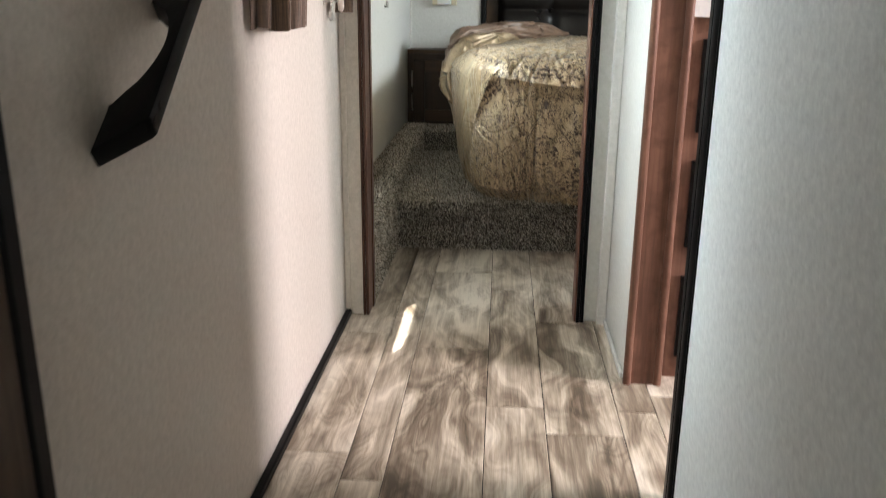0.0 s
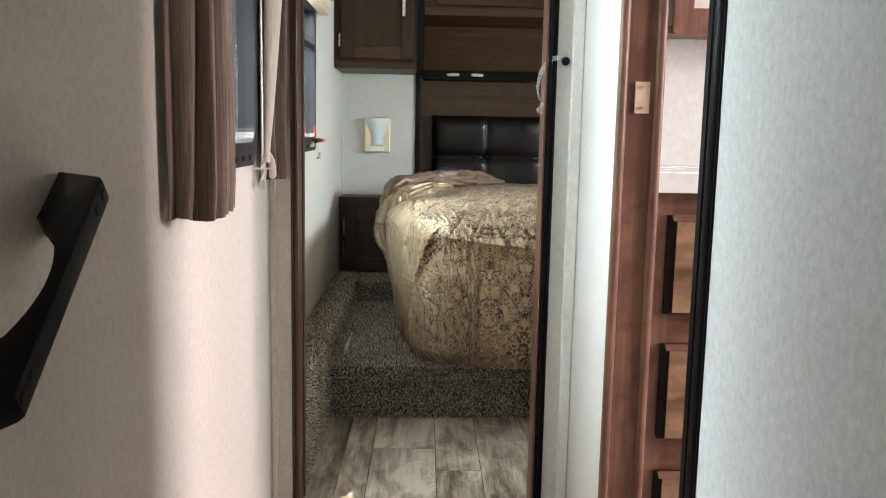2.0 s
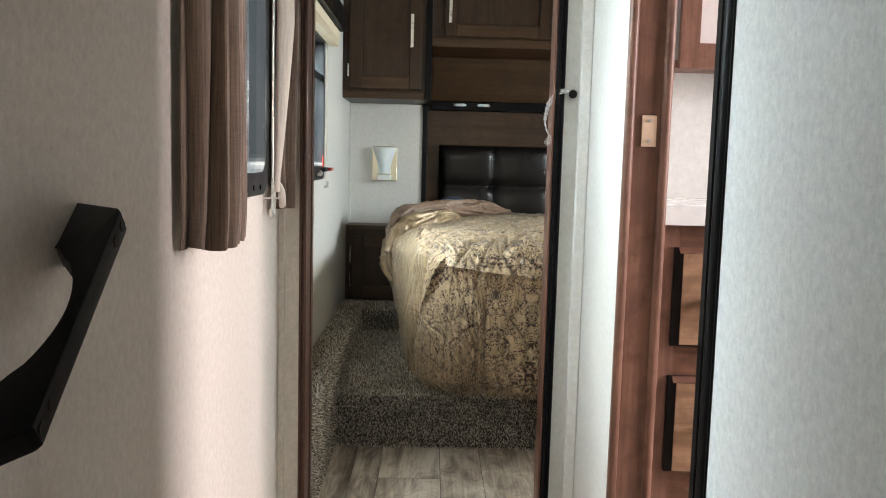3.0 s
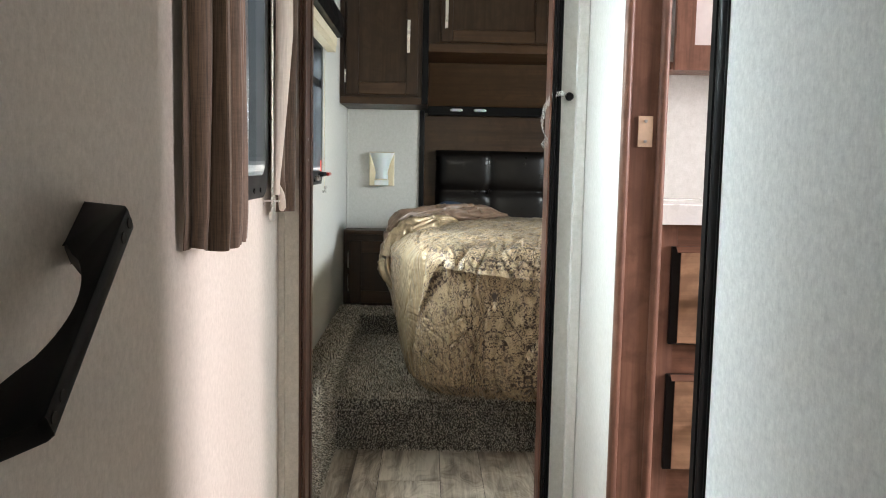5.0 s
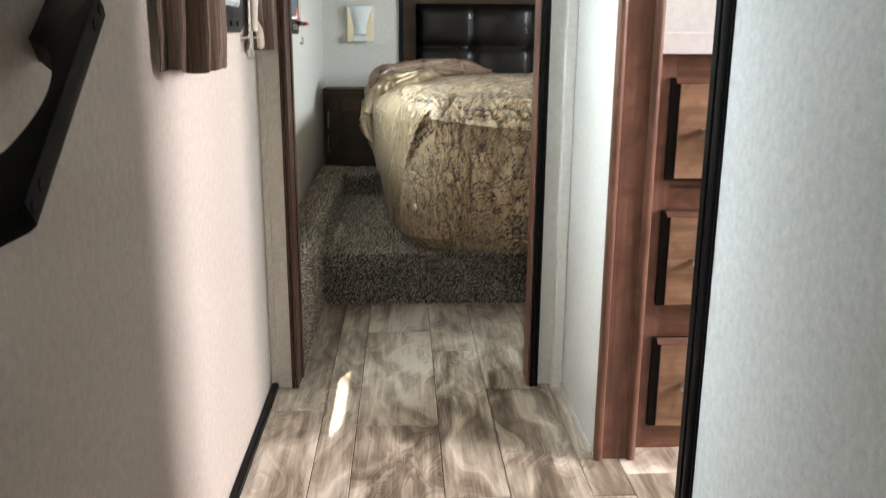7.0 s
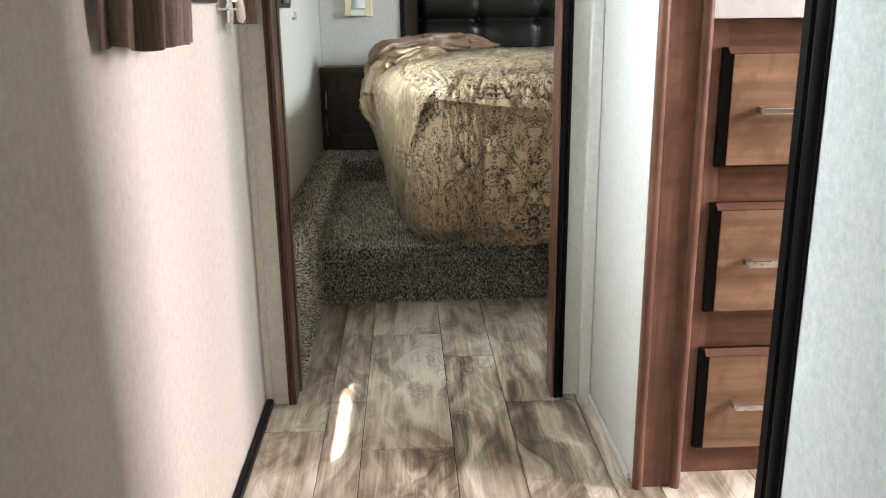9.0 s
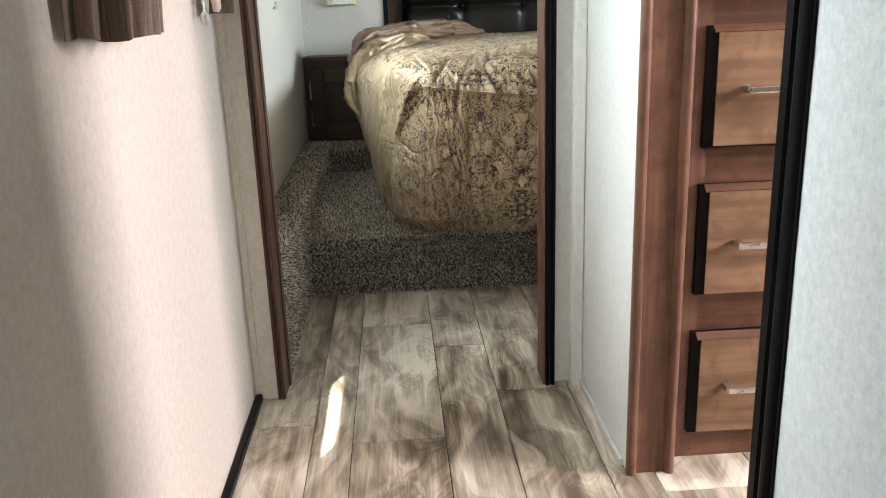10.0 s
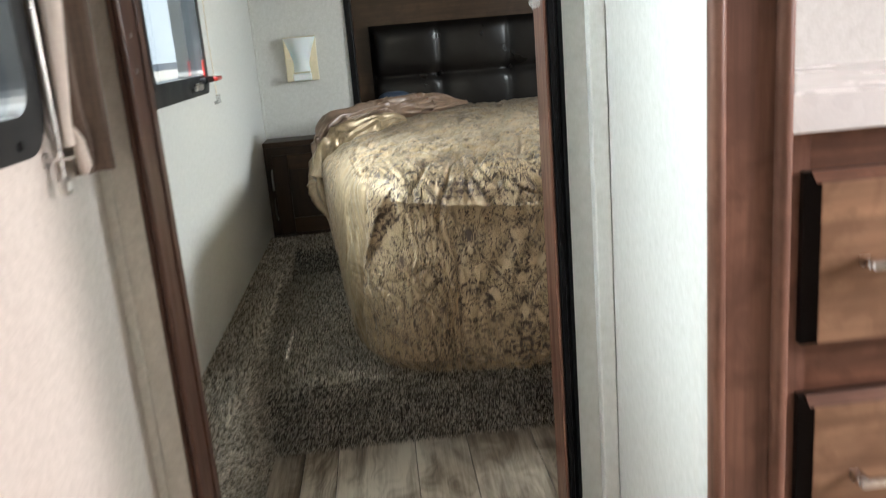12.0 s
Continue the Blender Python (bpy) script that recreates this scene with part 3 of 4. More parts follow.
part("cleat", boxes(((BED_L + 0.0005, 3.835, 0.925), (BED_L + 0.006, 3.895, 0.934)), ((BED_L + 0.006, 3.845, 0.925), (BED_L + 0.012, 3.852, 0.952)), ((BED_L + 0.006, 3.878, 0.925), (BED_L + 0.012, 3.885, 0.952))), CLEAR, cord)


def cloth(fn, nu, nv, thick):
    bm = bmesh.new()
    g = [[bm.verts.new(fn(i / nu, j / nv)) for j in range(nv + 1)] for i in range(nu + 1)]
    for i in range(nu):
        for j in range(nv):
            bm.faces.new((g[i][j], g[i + 1][j], g[i + 1][j + 1], g[i][j + 1]))
    bmesh.ops.recalc_face_normals(bm, faces=bm.faces)
    bmesh.ops.solidify(bm, geom=bm.faces, thickness=thick)
    return bm


def curtain_near(u, v):
    """Bunched curtain: starts at the wall, comes out in folds and runs along the window."""
    z = 0.905 + v * 0.80
    hem = max(0.0, 1 - v / 0.06)
    if u < 0.30:
        k = u / 0.30
        x, y = HALL_L + 0.010 + 0.075 * k, 1.690 + 0.045 * k + 0.010 * math.sin(13 * k)
        x += 0.007 * math.sin(k * 16 + 1.0)
    else:
        k = (u - 0.30) / 0.70
        x = HALL_L + 0.072 + 0.022 * math.sin(k * 22 + 0.6) - 0.03 * k
        y = 1.735 + 0.20 * k
    n = noise.noise(Vector((u * 9, z * 2.2, 3.1)))
    n2 = noise.noise(Vector((u * 40, z * 5, 8.0)))
    x += 0.007 * n + 0.0015 * n2 - 0.003 * hem
    y += 0.006 * n + 0.0015 * n2
    z += hem * 0.008 * noise.noise(Vector((u * 7, 1.0, 0)))
    return Vector((x, y, z))


c1 = thing("curtain", (HALL_L + 0.04, 1.75, 0.905), "brown woven curtain bunched open beside the hall window", "curtain", "hall window curtains")
part("cloth", cloth(curtain_near, 90, 60, 0.003), CURTAIN, c1, smooth=True)
part("rod", tube([(HALL_L + 0.055, 1.60, 1.70), (HALL_L + 0.055, 2.62 - 0.03, 1.70)], 0.008, 10), BLACK, c1)


def curtain_far(u, v):
    z = 0.925 + v * 0.78
    a = 2.425 + 0.125 * u
    x = HALL_L + 0.018 + 0.034 * math.sin(math.pi * min(1, u * 1.2)) + 0.011 * math.sin(u * 17 + 0.4)
    pinch = math.exp(-((z - 0.965) / 0.035) ** 2)
    a += pinch * (2.475 - a) * 0.45
    x += 0.004 * noise.noise(Vector((u * 8, z * 3, 5)))
    a += 0.022 * max(0, v - 0.15)
    return Vector((x, a, z))


c2 = thing("curtain", (HALL_L + 0.03, 2.48, 0.925), "narrow brown curtain with a pale lining, tied back low", "curtain", "hall window curtains")
part("cloth", cloth(curtain_far, 60, 50, 0.003), CURTAIN, c2, smooth=True)


def lining(u, v):
    k = min(1.0, max(0.0, (v - 0.04) / 0.5))
    return Vector((HALL_L + 0.022 + (0.012 + 0.034 * k) * u + 0.004 * math.sin(u * 9 + v * 3) * k, 2.418 - 0.010 * math.sin(3 * u) + 0.016 * k, 0.968 + 0.73 * v))


part("lining", cloth(lining, 16, 40, 0.003), LINING, c2, "pale lining edge facing the window", True)
TX, TY = HALL_L + 0.038, 2.424
part("tie", tube([(TX - 0.006, TY, 0.992), (TX - 0.003, TY, 0.982), (TX, TY, 0.972), (TX + 0.002, TY - 0.001, 0.955), (TX + 0.003, TY, 0.938), (TX, TY + 0.002, 0.930)], [0.003, 0.006, 0.008, 0.009, 0.009, 0.006], 12), LINING, c2, "cream satin tieback knot", True)
wand = thing("curtain_wand", (HALL_L + 0.022, 2.395, 0.905), "clear plastic curtain wand with a chrome end", "curtain wand")
part("rod", tube([(HALL_L + 0.022, 2.398, 1.70), (HALL_L + 0.022, 2.392, 0.925)], 0.0032, 8), NICKEL, wand)
part("tip", tube([(HALL_L + 0.022, 2.392, 0.930), (HALL_L + 0.022, 2.392, 0.924), (HALL_L + 0.022, 2.392, 0.912), (HALL_L + 0.022, 2.392, 0.906)], [0.004, 0.008, 0.008, 0.005], 10), NICKEL, wand)
part("bracket", boxes(((HALL_L + 0.001, 2.388, 0.952), (HALL_L + 0.040, 2.396, 0.956)), ((HALL_L + 0.001, 2.386, 0.944), (HALL_L + 0.004, 2.400, 0.962))), NICKEL, wand)

# ---------------------------------------------------------------- grab handle


def grab_handle():
    """A bridge of black plastic: straight outside, arched on the wall side, set aslant."""
    wall_a, wall_b = Vector((HALL_L, 1.345, 1.000)), Vector((HALL_L, 1.072, 0.790))
    out_a, out_b = Vector((HALL_L + 0.085, 1.256, 1.004)), Vector((HALL_L + 0.085, 1.043, 0.829))
    across = Vector((0, 0.63, -0.77))
    L, hgt, A = (wall_b - wall_a).length, 0.085, wall_a

    def spot(a, h, side):
        return wall_a.lerp(wall_b, a / L).lerp(out_a.lerp(out_b, a / L), h / hgt) + across * side
    prof = [(0.0, 0.0005), (0.006, hgt * 0.93), (0.012, hgt), (L - 0.012, hgt), (L - 0.006, hgt * 0.93), (L, 0.0005), (L - 0.066, 0.0005), (L - 0.075, 0.004)]
    for k in range(17):
        t = k / 16
        a = L - 0.078 - (L - 0.156) * t
        prof.append((a, 0.004 + 0.061 * math.sin(math.pi * t) ** 0.55))
    prof += [(0.075, 0.004), (0.066, 0.0005)]
    bm = bmesh.new()
    S = [[bm.verts.new(spot(a, h, side)) for a, h in prof] for side in (0.0, 0.030)]
    n = len(prof)
    f0, f1 = bm.faces.new(S[0]), bm.faces.new(S[1])
    for k in range(n):
        bm.faces.new((S[0][k], S[0][(k + 1) % n], S[1][(k + 1) % n], S[1][k]))
    bmesh.ops.bevel(bm, geom=list({e for f in (f0, f1) for e in f.edges}), offset=0.0035, segments=2, affect="EDGES", profile=0.5)
    bmesh.ops.triangulate(bm, faces=[f for f in bm.faces if len(f.verts) > 6])
    h = thing("grab_handle", A, "black plastic grab handle screwed aslant to the hall wall", "grab handle")
    part("grip", bm, BLACK_MATT, h, smooth=True, angle=0.5)
    for a in (0.022, 0.050, L - 0.050, L - 0.022):
        p = spot(a, hgt + 0.0003, 0.015)
        part("screw_recess", tube([p, p + Vector((0.0012, 0, 0))], 0.0062, 12), EDGE_DARK, h, "dark screw recess")


grab_handle()

# tall cabinet beside the camera's start
tc = thing("tall_cabinet", (-0.43, 0.2, 0), "dark brown tall wooden cabinet with a black corner strip", "cabinet")
part("side_panel", box((-0.449, -1.2, 0.0), (-0.392, 0.868, H - 0.002)), WALNUT, tc)
part("corner_strip", box((-0.449, 0.8685, 0.0), (-0.388, 0.899, H - 0.002), 0.005), BLACK, tc)

# ---------------------------------------------------------------- kitchen unit


def kitchen():
    cab = thing("drawer_cabinet", (1.0, 2.4, 0), "cherry-brown kitchen base cabinet with three maple-faced drawers", "cabinet")
    part("body", box((0.507, 2.236, 0.0), (1.75, 2.798, 0.925)), CHERRY_X, cab)
    fr = part("face_frame", boxes(((0.507, 2.222, 0), (0.560, 2.2355, 0.925)), ((0.790, 2.222, 0), (0.850, 2.2355, 0.925))), CHERRY, cab)
    for z0, z1 in ((0.0, 0.072), (0.352, 0.378), (0.642, 0.668), (0.860, 0.925)):
        part("rail", box((0.5605, 2.222, z0), (0.7895, 2.2355, z1)), CHERRY_X, cab)
    for z0 in (0.064, 0.364, 0.655):
        z1 = z0 + 0.222
        x0, x1 = 0.546, 0.806
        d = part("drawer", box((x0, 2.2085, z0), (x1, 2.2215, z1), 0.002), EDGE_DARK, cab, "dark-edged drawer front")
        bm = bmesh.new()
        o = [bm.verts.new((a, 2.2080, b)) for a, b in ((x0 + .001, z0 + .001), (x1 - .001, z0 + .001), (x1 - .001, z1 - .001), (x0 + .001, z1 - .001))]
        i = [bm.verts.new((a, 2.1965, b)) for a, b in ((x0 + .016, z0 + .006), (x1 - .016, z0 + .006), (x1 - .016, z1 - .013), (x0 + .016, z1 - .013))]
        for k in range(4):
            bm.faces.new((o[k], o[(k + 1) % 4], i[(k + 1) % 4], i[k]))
        # bevel is near-black all round; a cherry strip covers its top
        part("bevelled_edge", bm, EDGE_DARK, d, "near-black bevel")
        part("face", box((x0 + 0.0155, 2.1955, z0 + 0.0055), (x1 - 0.0155, 2.2075, z1 - 0.0125), 0.0015), MAPLE, d, "warm maple drawer face")
        part("top_bevel", prism([(2.1957, z1 - 0.0125), (2.2075, z1 - 0.0012), (2.2085, z1 + 0.0005), (2.2065, z1 + 0.0008), (2.1945, z1 - 0.0110)], 0, x0 + 0.008, x1 - 0.008), CHERRY_X, d, "glossy cherry top edge")
        zc = (z0 + z1) / 2 - 0.002
        xc = 0.674
        hd = part("handle", box((xc - 0.062, 2.1655, zc - 0.0065), (xc + 0.062, 2.1735, zc + 0.0065), 0.0025), NICKEL, d, "square satin-nickel pull")
        for sx in (-1, 1):
            part("foot", box((xc + sx * 0.056 - 0.007, 2.1735, zc - 0.006), (xc + sx * 0.056 + 0.007, 2.1953, zc + 0.006), 0.0015), NICKEL, hd)
    # further doors along the unit
    for x0 in (0.862, 1.30):
        panel_door(x0, x0 + 0.42, 0.09, 0.87, 2.204, 0.018, 0.06, CHERRY, CHERRY_X, cab, "door")
    top = thing("worktop", (1.0, 2.4, 0.927), "white laminate kitchen worktop with a square front edge", "worktop")
    part("slab", box((0.507, 2.1935, 0.9271), (1.77, 2.798, 0.971), 0.002), WHITE, top)
    part("front_edge", box((0.507, 2.190, 0.927), (1.77, 2.1934, 0.9705), 0.0012), WHITE, top, "square white edge band")
    part("upstand", box((0.507, 2.784, 0.9712), (1.77, 2.798, 1.012), 0.003), WALL, top, "beige upstand along the wall")
    up = thing("wall_cabinet", (1.0, 2.6, 1.297), "cherry-brown wall cabinet with frosted glass doors", "cabinet")
    part("body", boxes(((0.53, 2.50, 1.300), (1.77, 2.798, 1.318)), ((0.53, 2.50, 1.318), (0.548, 2.798, H - 0.003)), ((1.752, 2.50, 1.318), (1.77, 2.798, H - 0.003)), ((0.548, 2.786, 1.318), (1.752, 2.798, H - 0.003))), CHERRY, up)
    for x0 in (0.612, 1.00, 1.388):
        x1, z0, z1, r = x0 + 0.372, 1.297, 1.98, 0.047
        d = part("door", boxes(((x0, 2.480, z0), (x0 + r, 2.4995, z1)), ((x1 - r, 2.480, z0), (x1, 2.4995, z1)), ((x0 + r, 2.481, z0), (x1 - r, 2.4995, z0 + r + 0.015)), ((x0 + r, 2.481, z1 - r), (x1 - r, 2.4995, z1))), CHERRY, up)
        part("pane", box((x0 + r, 2.488, z0 + r), (x1 - r, 2.492, z1 - r)), FROST, d, "frosted glass pane")


kitchen()

# ---------------------------------------------------------------- bedroom
PLAT_Y, PLAT_Z, LEDGE_X = 3.345, 0.195, -0.335


def carpeted(name, faces, label, solid, seed, density=90000):
    """Cut-pile carpet: a dark backing with thousands of little tufts standing on it."""
    base = thing(name, (0, 4, 0), label, "carpet", kind="structure")
    part("backing", solid, CARPET_BACK, base)
    rnd = np.random.RandomState(seed)
    verts, tris = [], []
    for org, e1, e2, nrm in faces:
        org, e1, e2, nrm = map(np.array, (org, e1, e2, nrm))
        n = int(np.linalg.norm(np.cross(e1, e2)) * density)
        a, b = rnd.rand(n, 1), rnd.rand(n, 1)
        foot = org + a * e1 + b * e2
        hgt = 0.004 + 0.006 * rnd.rand(n, 1) ** 1.5
        tip = foot + nrm * hgt + (rnd.rand(n, 3) - 0.5) * 0.006
        u, v = e1 / np.linalg.norm(e1), e2 / np.linalg.norm(e2)
        th = rnd.rand(n, 1) * 6.3
        w = 0.0013 + 0.0011 * rnd.rand(n, 1)
        for k in range(3):
            q = th + k * 2.094
            verts.append(foot + w * (np.cos(q) * u + np.sin(q) * v) - nrm * 0.002)
            verts.append(tip + 0.65 * w * (np.cos(q + 0.7) * u + np.sin(q + 0.7) * v) + (0.002 * nrm if k == 0 else 0))
        tris.append(n)
    out_v, out_f, o, ofs = [], [], 0, 0
    for fi, n in enumerate(tris):
        g = np.stack(verts[fi * 6:fi * 6 + 6], axis=1)
        out_v.append(g.reshape(-1, 3))
        idx = ofs + np.arange(n)[:, None] * 6
        for q in ((0, 2, 3), (0, 3, 1), (2, 4, 5), (2, 5, 3), (4, 0, 1), (4, 1, 5), (1, 3, 5)):
            out_f.append(idx + np.array(q))
        ofs += n * 6
    V, F = np.concatenate(out_v), np.concatenate(out_f)
    V = V - np.array((0, 4, 0))
    me = bpy.data.meshes.new("pile")
    me.from_pydata(V.tolist(), [], F.tolist())
    me.materials.append(CARPET)
    ob = new("pile", me)
    ob.parent = base
    ob["kind"] = "stuff"
    ob["label"] = "speckled grey-brown cut pile"
    return base


carpeted("carpet_platform", [
    ((LEDGE_X, PLAT_Y, 0), (1.2, 0, 0), (0, 0, PLAT_Z), (0, -1, 0)),
    ((LEDGE_X, PLAT_Y, PLAT_Z), (1.2, 0, 0), (0, 1.12, 0), (0, 0, 1)),
    ((LEDGE_X, PLAT_Y - 0.014, PLAT_Z - 0.042), (1.2, 0, 0), (0, 0, 0.036), (0, -1, 0)),
    ((LEDGE_X, PLAT_Y - 0.014, PLAT_Z - 0.006), (1.2, 0, 0), (0, 0.014, 0.006), (0, -0.5, 0.85)),
], "carpeted bedroom platform with a rolled step edge, speckled grey-brown pile", boxes(((LEDGE_X - 0.002, PLAT_Y, 0), (1.599, 5.119, PLAT_Z), 0.01), ((LEDGE_X - 0.002, PLAT_Y - 0.013, PLAT_Z - 0.042), (1.599, PLAT_Y + 0.03, PLAT_Z - 0.001), 0.008)), 3)
LEDGE_Z = 0.315
carpeted("carpet_ledge", [
    ((LEDGE_X, 2.72, 0), (0, 0.63, 0), (0, 0, LEDGE_Z), (1, 0, 0)),
    ((LEDGE_X, 3.35, PLAT_Z), (0, 1.3, 0), (0, 0, LEDGE_Z - PLAT_Z), (1, 0, 0)),
    ((BED_L, 2.72, LEDGE_Z), (0, 1.9, 0), (LEDGE_X - BED_L, 0, 0), (0, 0, 1)),
], "carpeted ledge along the bedroom wall, speckled grey-brown pile", box((BED_L + 0.0005, 2.718, 0), (LEDGE_X - 0.0025, 5.118, LEDGE_Z), 0.008), 4)
carpeted("carpet_step", [
    ((LEDGE_X, 4.45, PLAT_Z), (0.55, 0, 0), (0, 0, 0.105), (0, -1, 0)),
    ((LEDGE_X, 4.45, PLAT_Z + 0.105), (0.55, 0, 0), (0, 0.24, 0), (0, 0, 1)),
], "carpeted upper step in front of the nightstand", box((LEDGE_X + 0.001, 4.45, PLAT_Z + 0.001), (0.30, 5.118, PLAT_Z + 0.105), 0.008), 5)


def nightstand():
    ns = thing("nightstand", (-0.25, 4.8, 0.30), "dark walnut nightstand cabinet with a panel door", "nightstand")
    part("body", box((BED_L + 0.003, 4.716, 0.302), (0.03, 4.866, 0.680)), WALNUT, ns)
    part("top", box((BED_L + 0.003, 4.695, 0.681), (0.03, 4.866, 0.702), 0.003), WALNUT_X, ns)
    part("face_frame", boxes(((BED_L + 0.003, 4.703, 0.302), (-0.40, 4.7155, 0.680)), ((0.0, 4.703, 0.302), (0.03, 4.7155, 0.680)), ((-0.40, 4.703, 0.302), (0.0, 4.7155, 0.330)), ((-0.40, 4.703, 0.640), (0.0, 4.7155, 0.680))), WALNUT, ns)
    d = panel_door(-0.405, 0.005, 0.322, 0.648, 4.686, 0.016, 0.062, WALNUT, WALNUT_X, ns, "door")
    for z in (0.545, 0.430):
        part("handle", tube([(-0.410, 4.690, z + 0.045), (-0.410, 4.676, z + 0.036), (-0.410, 4.670, z), (-0.410, 4.676, z - 0.036), (-0.410, 4.690, z - 0.045)], 0.0042, 8), NICKEL, d, "satin-nickel hinge bar", True)


nightstand()

# lamp panel on the back wall, its black edge and the head end of the bed
structure("wall_lamp_panel", box((BED_L, 4.868, 0), (-0.052, 5.118, 1.338)), WALL_COOL, "pale wall panel behind the nightstand", "wall")
structure("trim_panel_edge", box((-0.0515, 4.856, 0.20), (-0.026, 5.118, 1.338), 0.004), BLACK, "black edge strip beside the headboard", "trim")
strip("trim_corner_bedroom", (BED_L, 4.852, 0.31), (BED_L + 0.010, 4.867, 1.337), WALL_COOL, "pale corner bead")


def sconce():
    s = thing("wall_lamp", (-0.25, 4.86, 0.93), "unlit brass wall lamp with a flared frosted glass shade", "wall lamp")
    part("backplate", box((-0.318, 4.856, 0.930), (-0.184, 4.8675, 1.113), 0.003), BRASS, s)

    def flare(u, v):
        w = 0.030 + 0.034 * max(0, v - 0.25) ** 1.3 * 1.5 + 0.012 * max(0, 0.25 - v)
        a = math.pi * u
        return Vector((-0.251 - w * math.cos(a), 4.855 - (0.040 + 0.015 * v) * math.sin(a), 0.965 + 0.143 * v))
    part("shade", cloth(flare, 24, 16, 0.002), LAMP_GLASS, s, "flared frosted glass shade", True)
    part("band", box((-0.285, 4.806, 0.9640), (-0.217, 4.8555, 0.9700), 0.002), BRASS, s)
    part("base", box((-0.288, 4.812, 0.9335), (-0.214, 4.8555, 0.9635), 0.004), LAMP_GLASS, s)


sconce()


def overhead():
    a = thing("overhead_cabinet", (-0.24, 4.66, 1.34), "dark walnut overhead cabinet with a panel door above the nightstand", "cabinet", "bedroom overhead cabinets")
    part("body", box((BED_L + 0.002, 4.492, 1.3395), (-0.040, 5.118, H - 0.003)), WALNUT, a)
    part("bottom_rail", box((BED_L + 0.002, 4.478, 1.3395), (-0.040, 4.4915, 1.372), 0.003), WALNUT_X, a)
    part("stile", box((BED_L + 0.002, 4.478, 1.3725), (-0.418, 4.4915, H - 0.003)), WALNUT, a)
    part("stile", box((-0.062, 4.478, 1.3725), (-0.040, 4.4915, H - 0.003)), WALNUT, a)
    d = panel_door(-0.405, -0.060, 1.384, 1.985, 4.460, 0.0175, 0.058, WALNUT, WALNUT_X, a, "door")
    part("handle", boxes(((-0.1125, 4.428, 1.580), (-0.0985, 4.436, 1.735)), ((-0.1115, 4.436, 1.592), (-0.0995, 4.4598, 1.602)), ((-0.1115, 4.436, 1.713), (-0.0995, 4.4598, 1.723))), NICKEL, d, "flat satin-nickel pull")
    part("hinge", tube([(-0.412, 4.468, 1.44), (-0.412, 4.468, 1.50)], 0.005, 8), NICKEL, d)
    b = thing("overhead_cabinet", (0.6, 4.66, 1.59), "dark walnut bridge cabinet above the headboard", "cabinet", "bedroom overhead cabinets")
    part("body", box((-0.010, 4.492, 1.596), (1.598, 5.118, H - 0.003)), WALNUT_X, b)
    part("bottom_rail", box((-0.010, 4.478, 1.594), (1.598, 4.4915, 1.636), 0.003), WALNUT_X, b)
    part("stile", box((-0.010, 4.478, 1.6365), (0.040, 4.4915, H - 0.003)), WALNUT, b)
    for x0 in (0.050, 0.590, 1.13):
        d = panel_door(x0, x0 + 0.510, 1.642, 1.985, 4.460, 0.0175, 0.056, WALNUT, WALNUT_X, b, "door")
        part("handle", boxes(((x0 + 0.018, 4.428, 1.700), (x0 + 0.032, 4.436, 1.86)), ((x0 + 0.019, 4.436, 1.712), (x0 + 0.031, 4.4598, 1.722)), ((x0 + 0.019, 4.436, 1.838), (x0 + 0.031, 4.4598, 1.848))), NICKEL, d, "flat satin-nickel pull")
    structure("trim_black_upright", box((-0.0395, 4.470, 1.3395), (-0.0105, 5.118, H - 0.003), 0.003), BLACK, "black strip between the overhead cabinets", "trim")
    h = thing("head_panel", (0.6, 5.1, 0.3), "dark walnut panelling behind the headboard", "panel", kind="structure")
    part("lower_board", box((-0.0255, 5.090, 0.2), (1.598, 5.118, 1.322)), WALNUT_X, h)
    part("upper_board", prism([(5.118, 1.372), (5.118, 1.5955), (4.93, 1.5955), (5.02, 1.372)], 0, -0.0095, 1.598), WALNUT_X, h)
    part("light_rail", box((-0.0095, 5.000, 1.3225), (1.598, 5.118, 1.3715), 0.004), BLACK, h, "glossy black light rail")
    for x in (0.148, 0.278):
        l = thing("reading_light", (x, 5.0, 1.35), "small reading light on the black rail, its bright highlight coloured in white", "reading light", "reading lights")
        # highlight put in as colour: white glass where chrome would catch the light
        part("bezel", tube([(x - 0.034, 4.994, 1.350), (x - 0.024, 4.990, 1.351), (x + 0.024, 4.990, 1.351), (x + 0.034, 4.994, 1.350)], [0.004, 0.008, 0.008, 0.004], 12), LAMP_GLASS, l, smooth=True)


overhead()


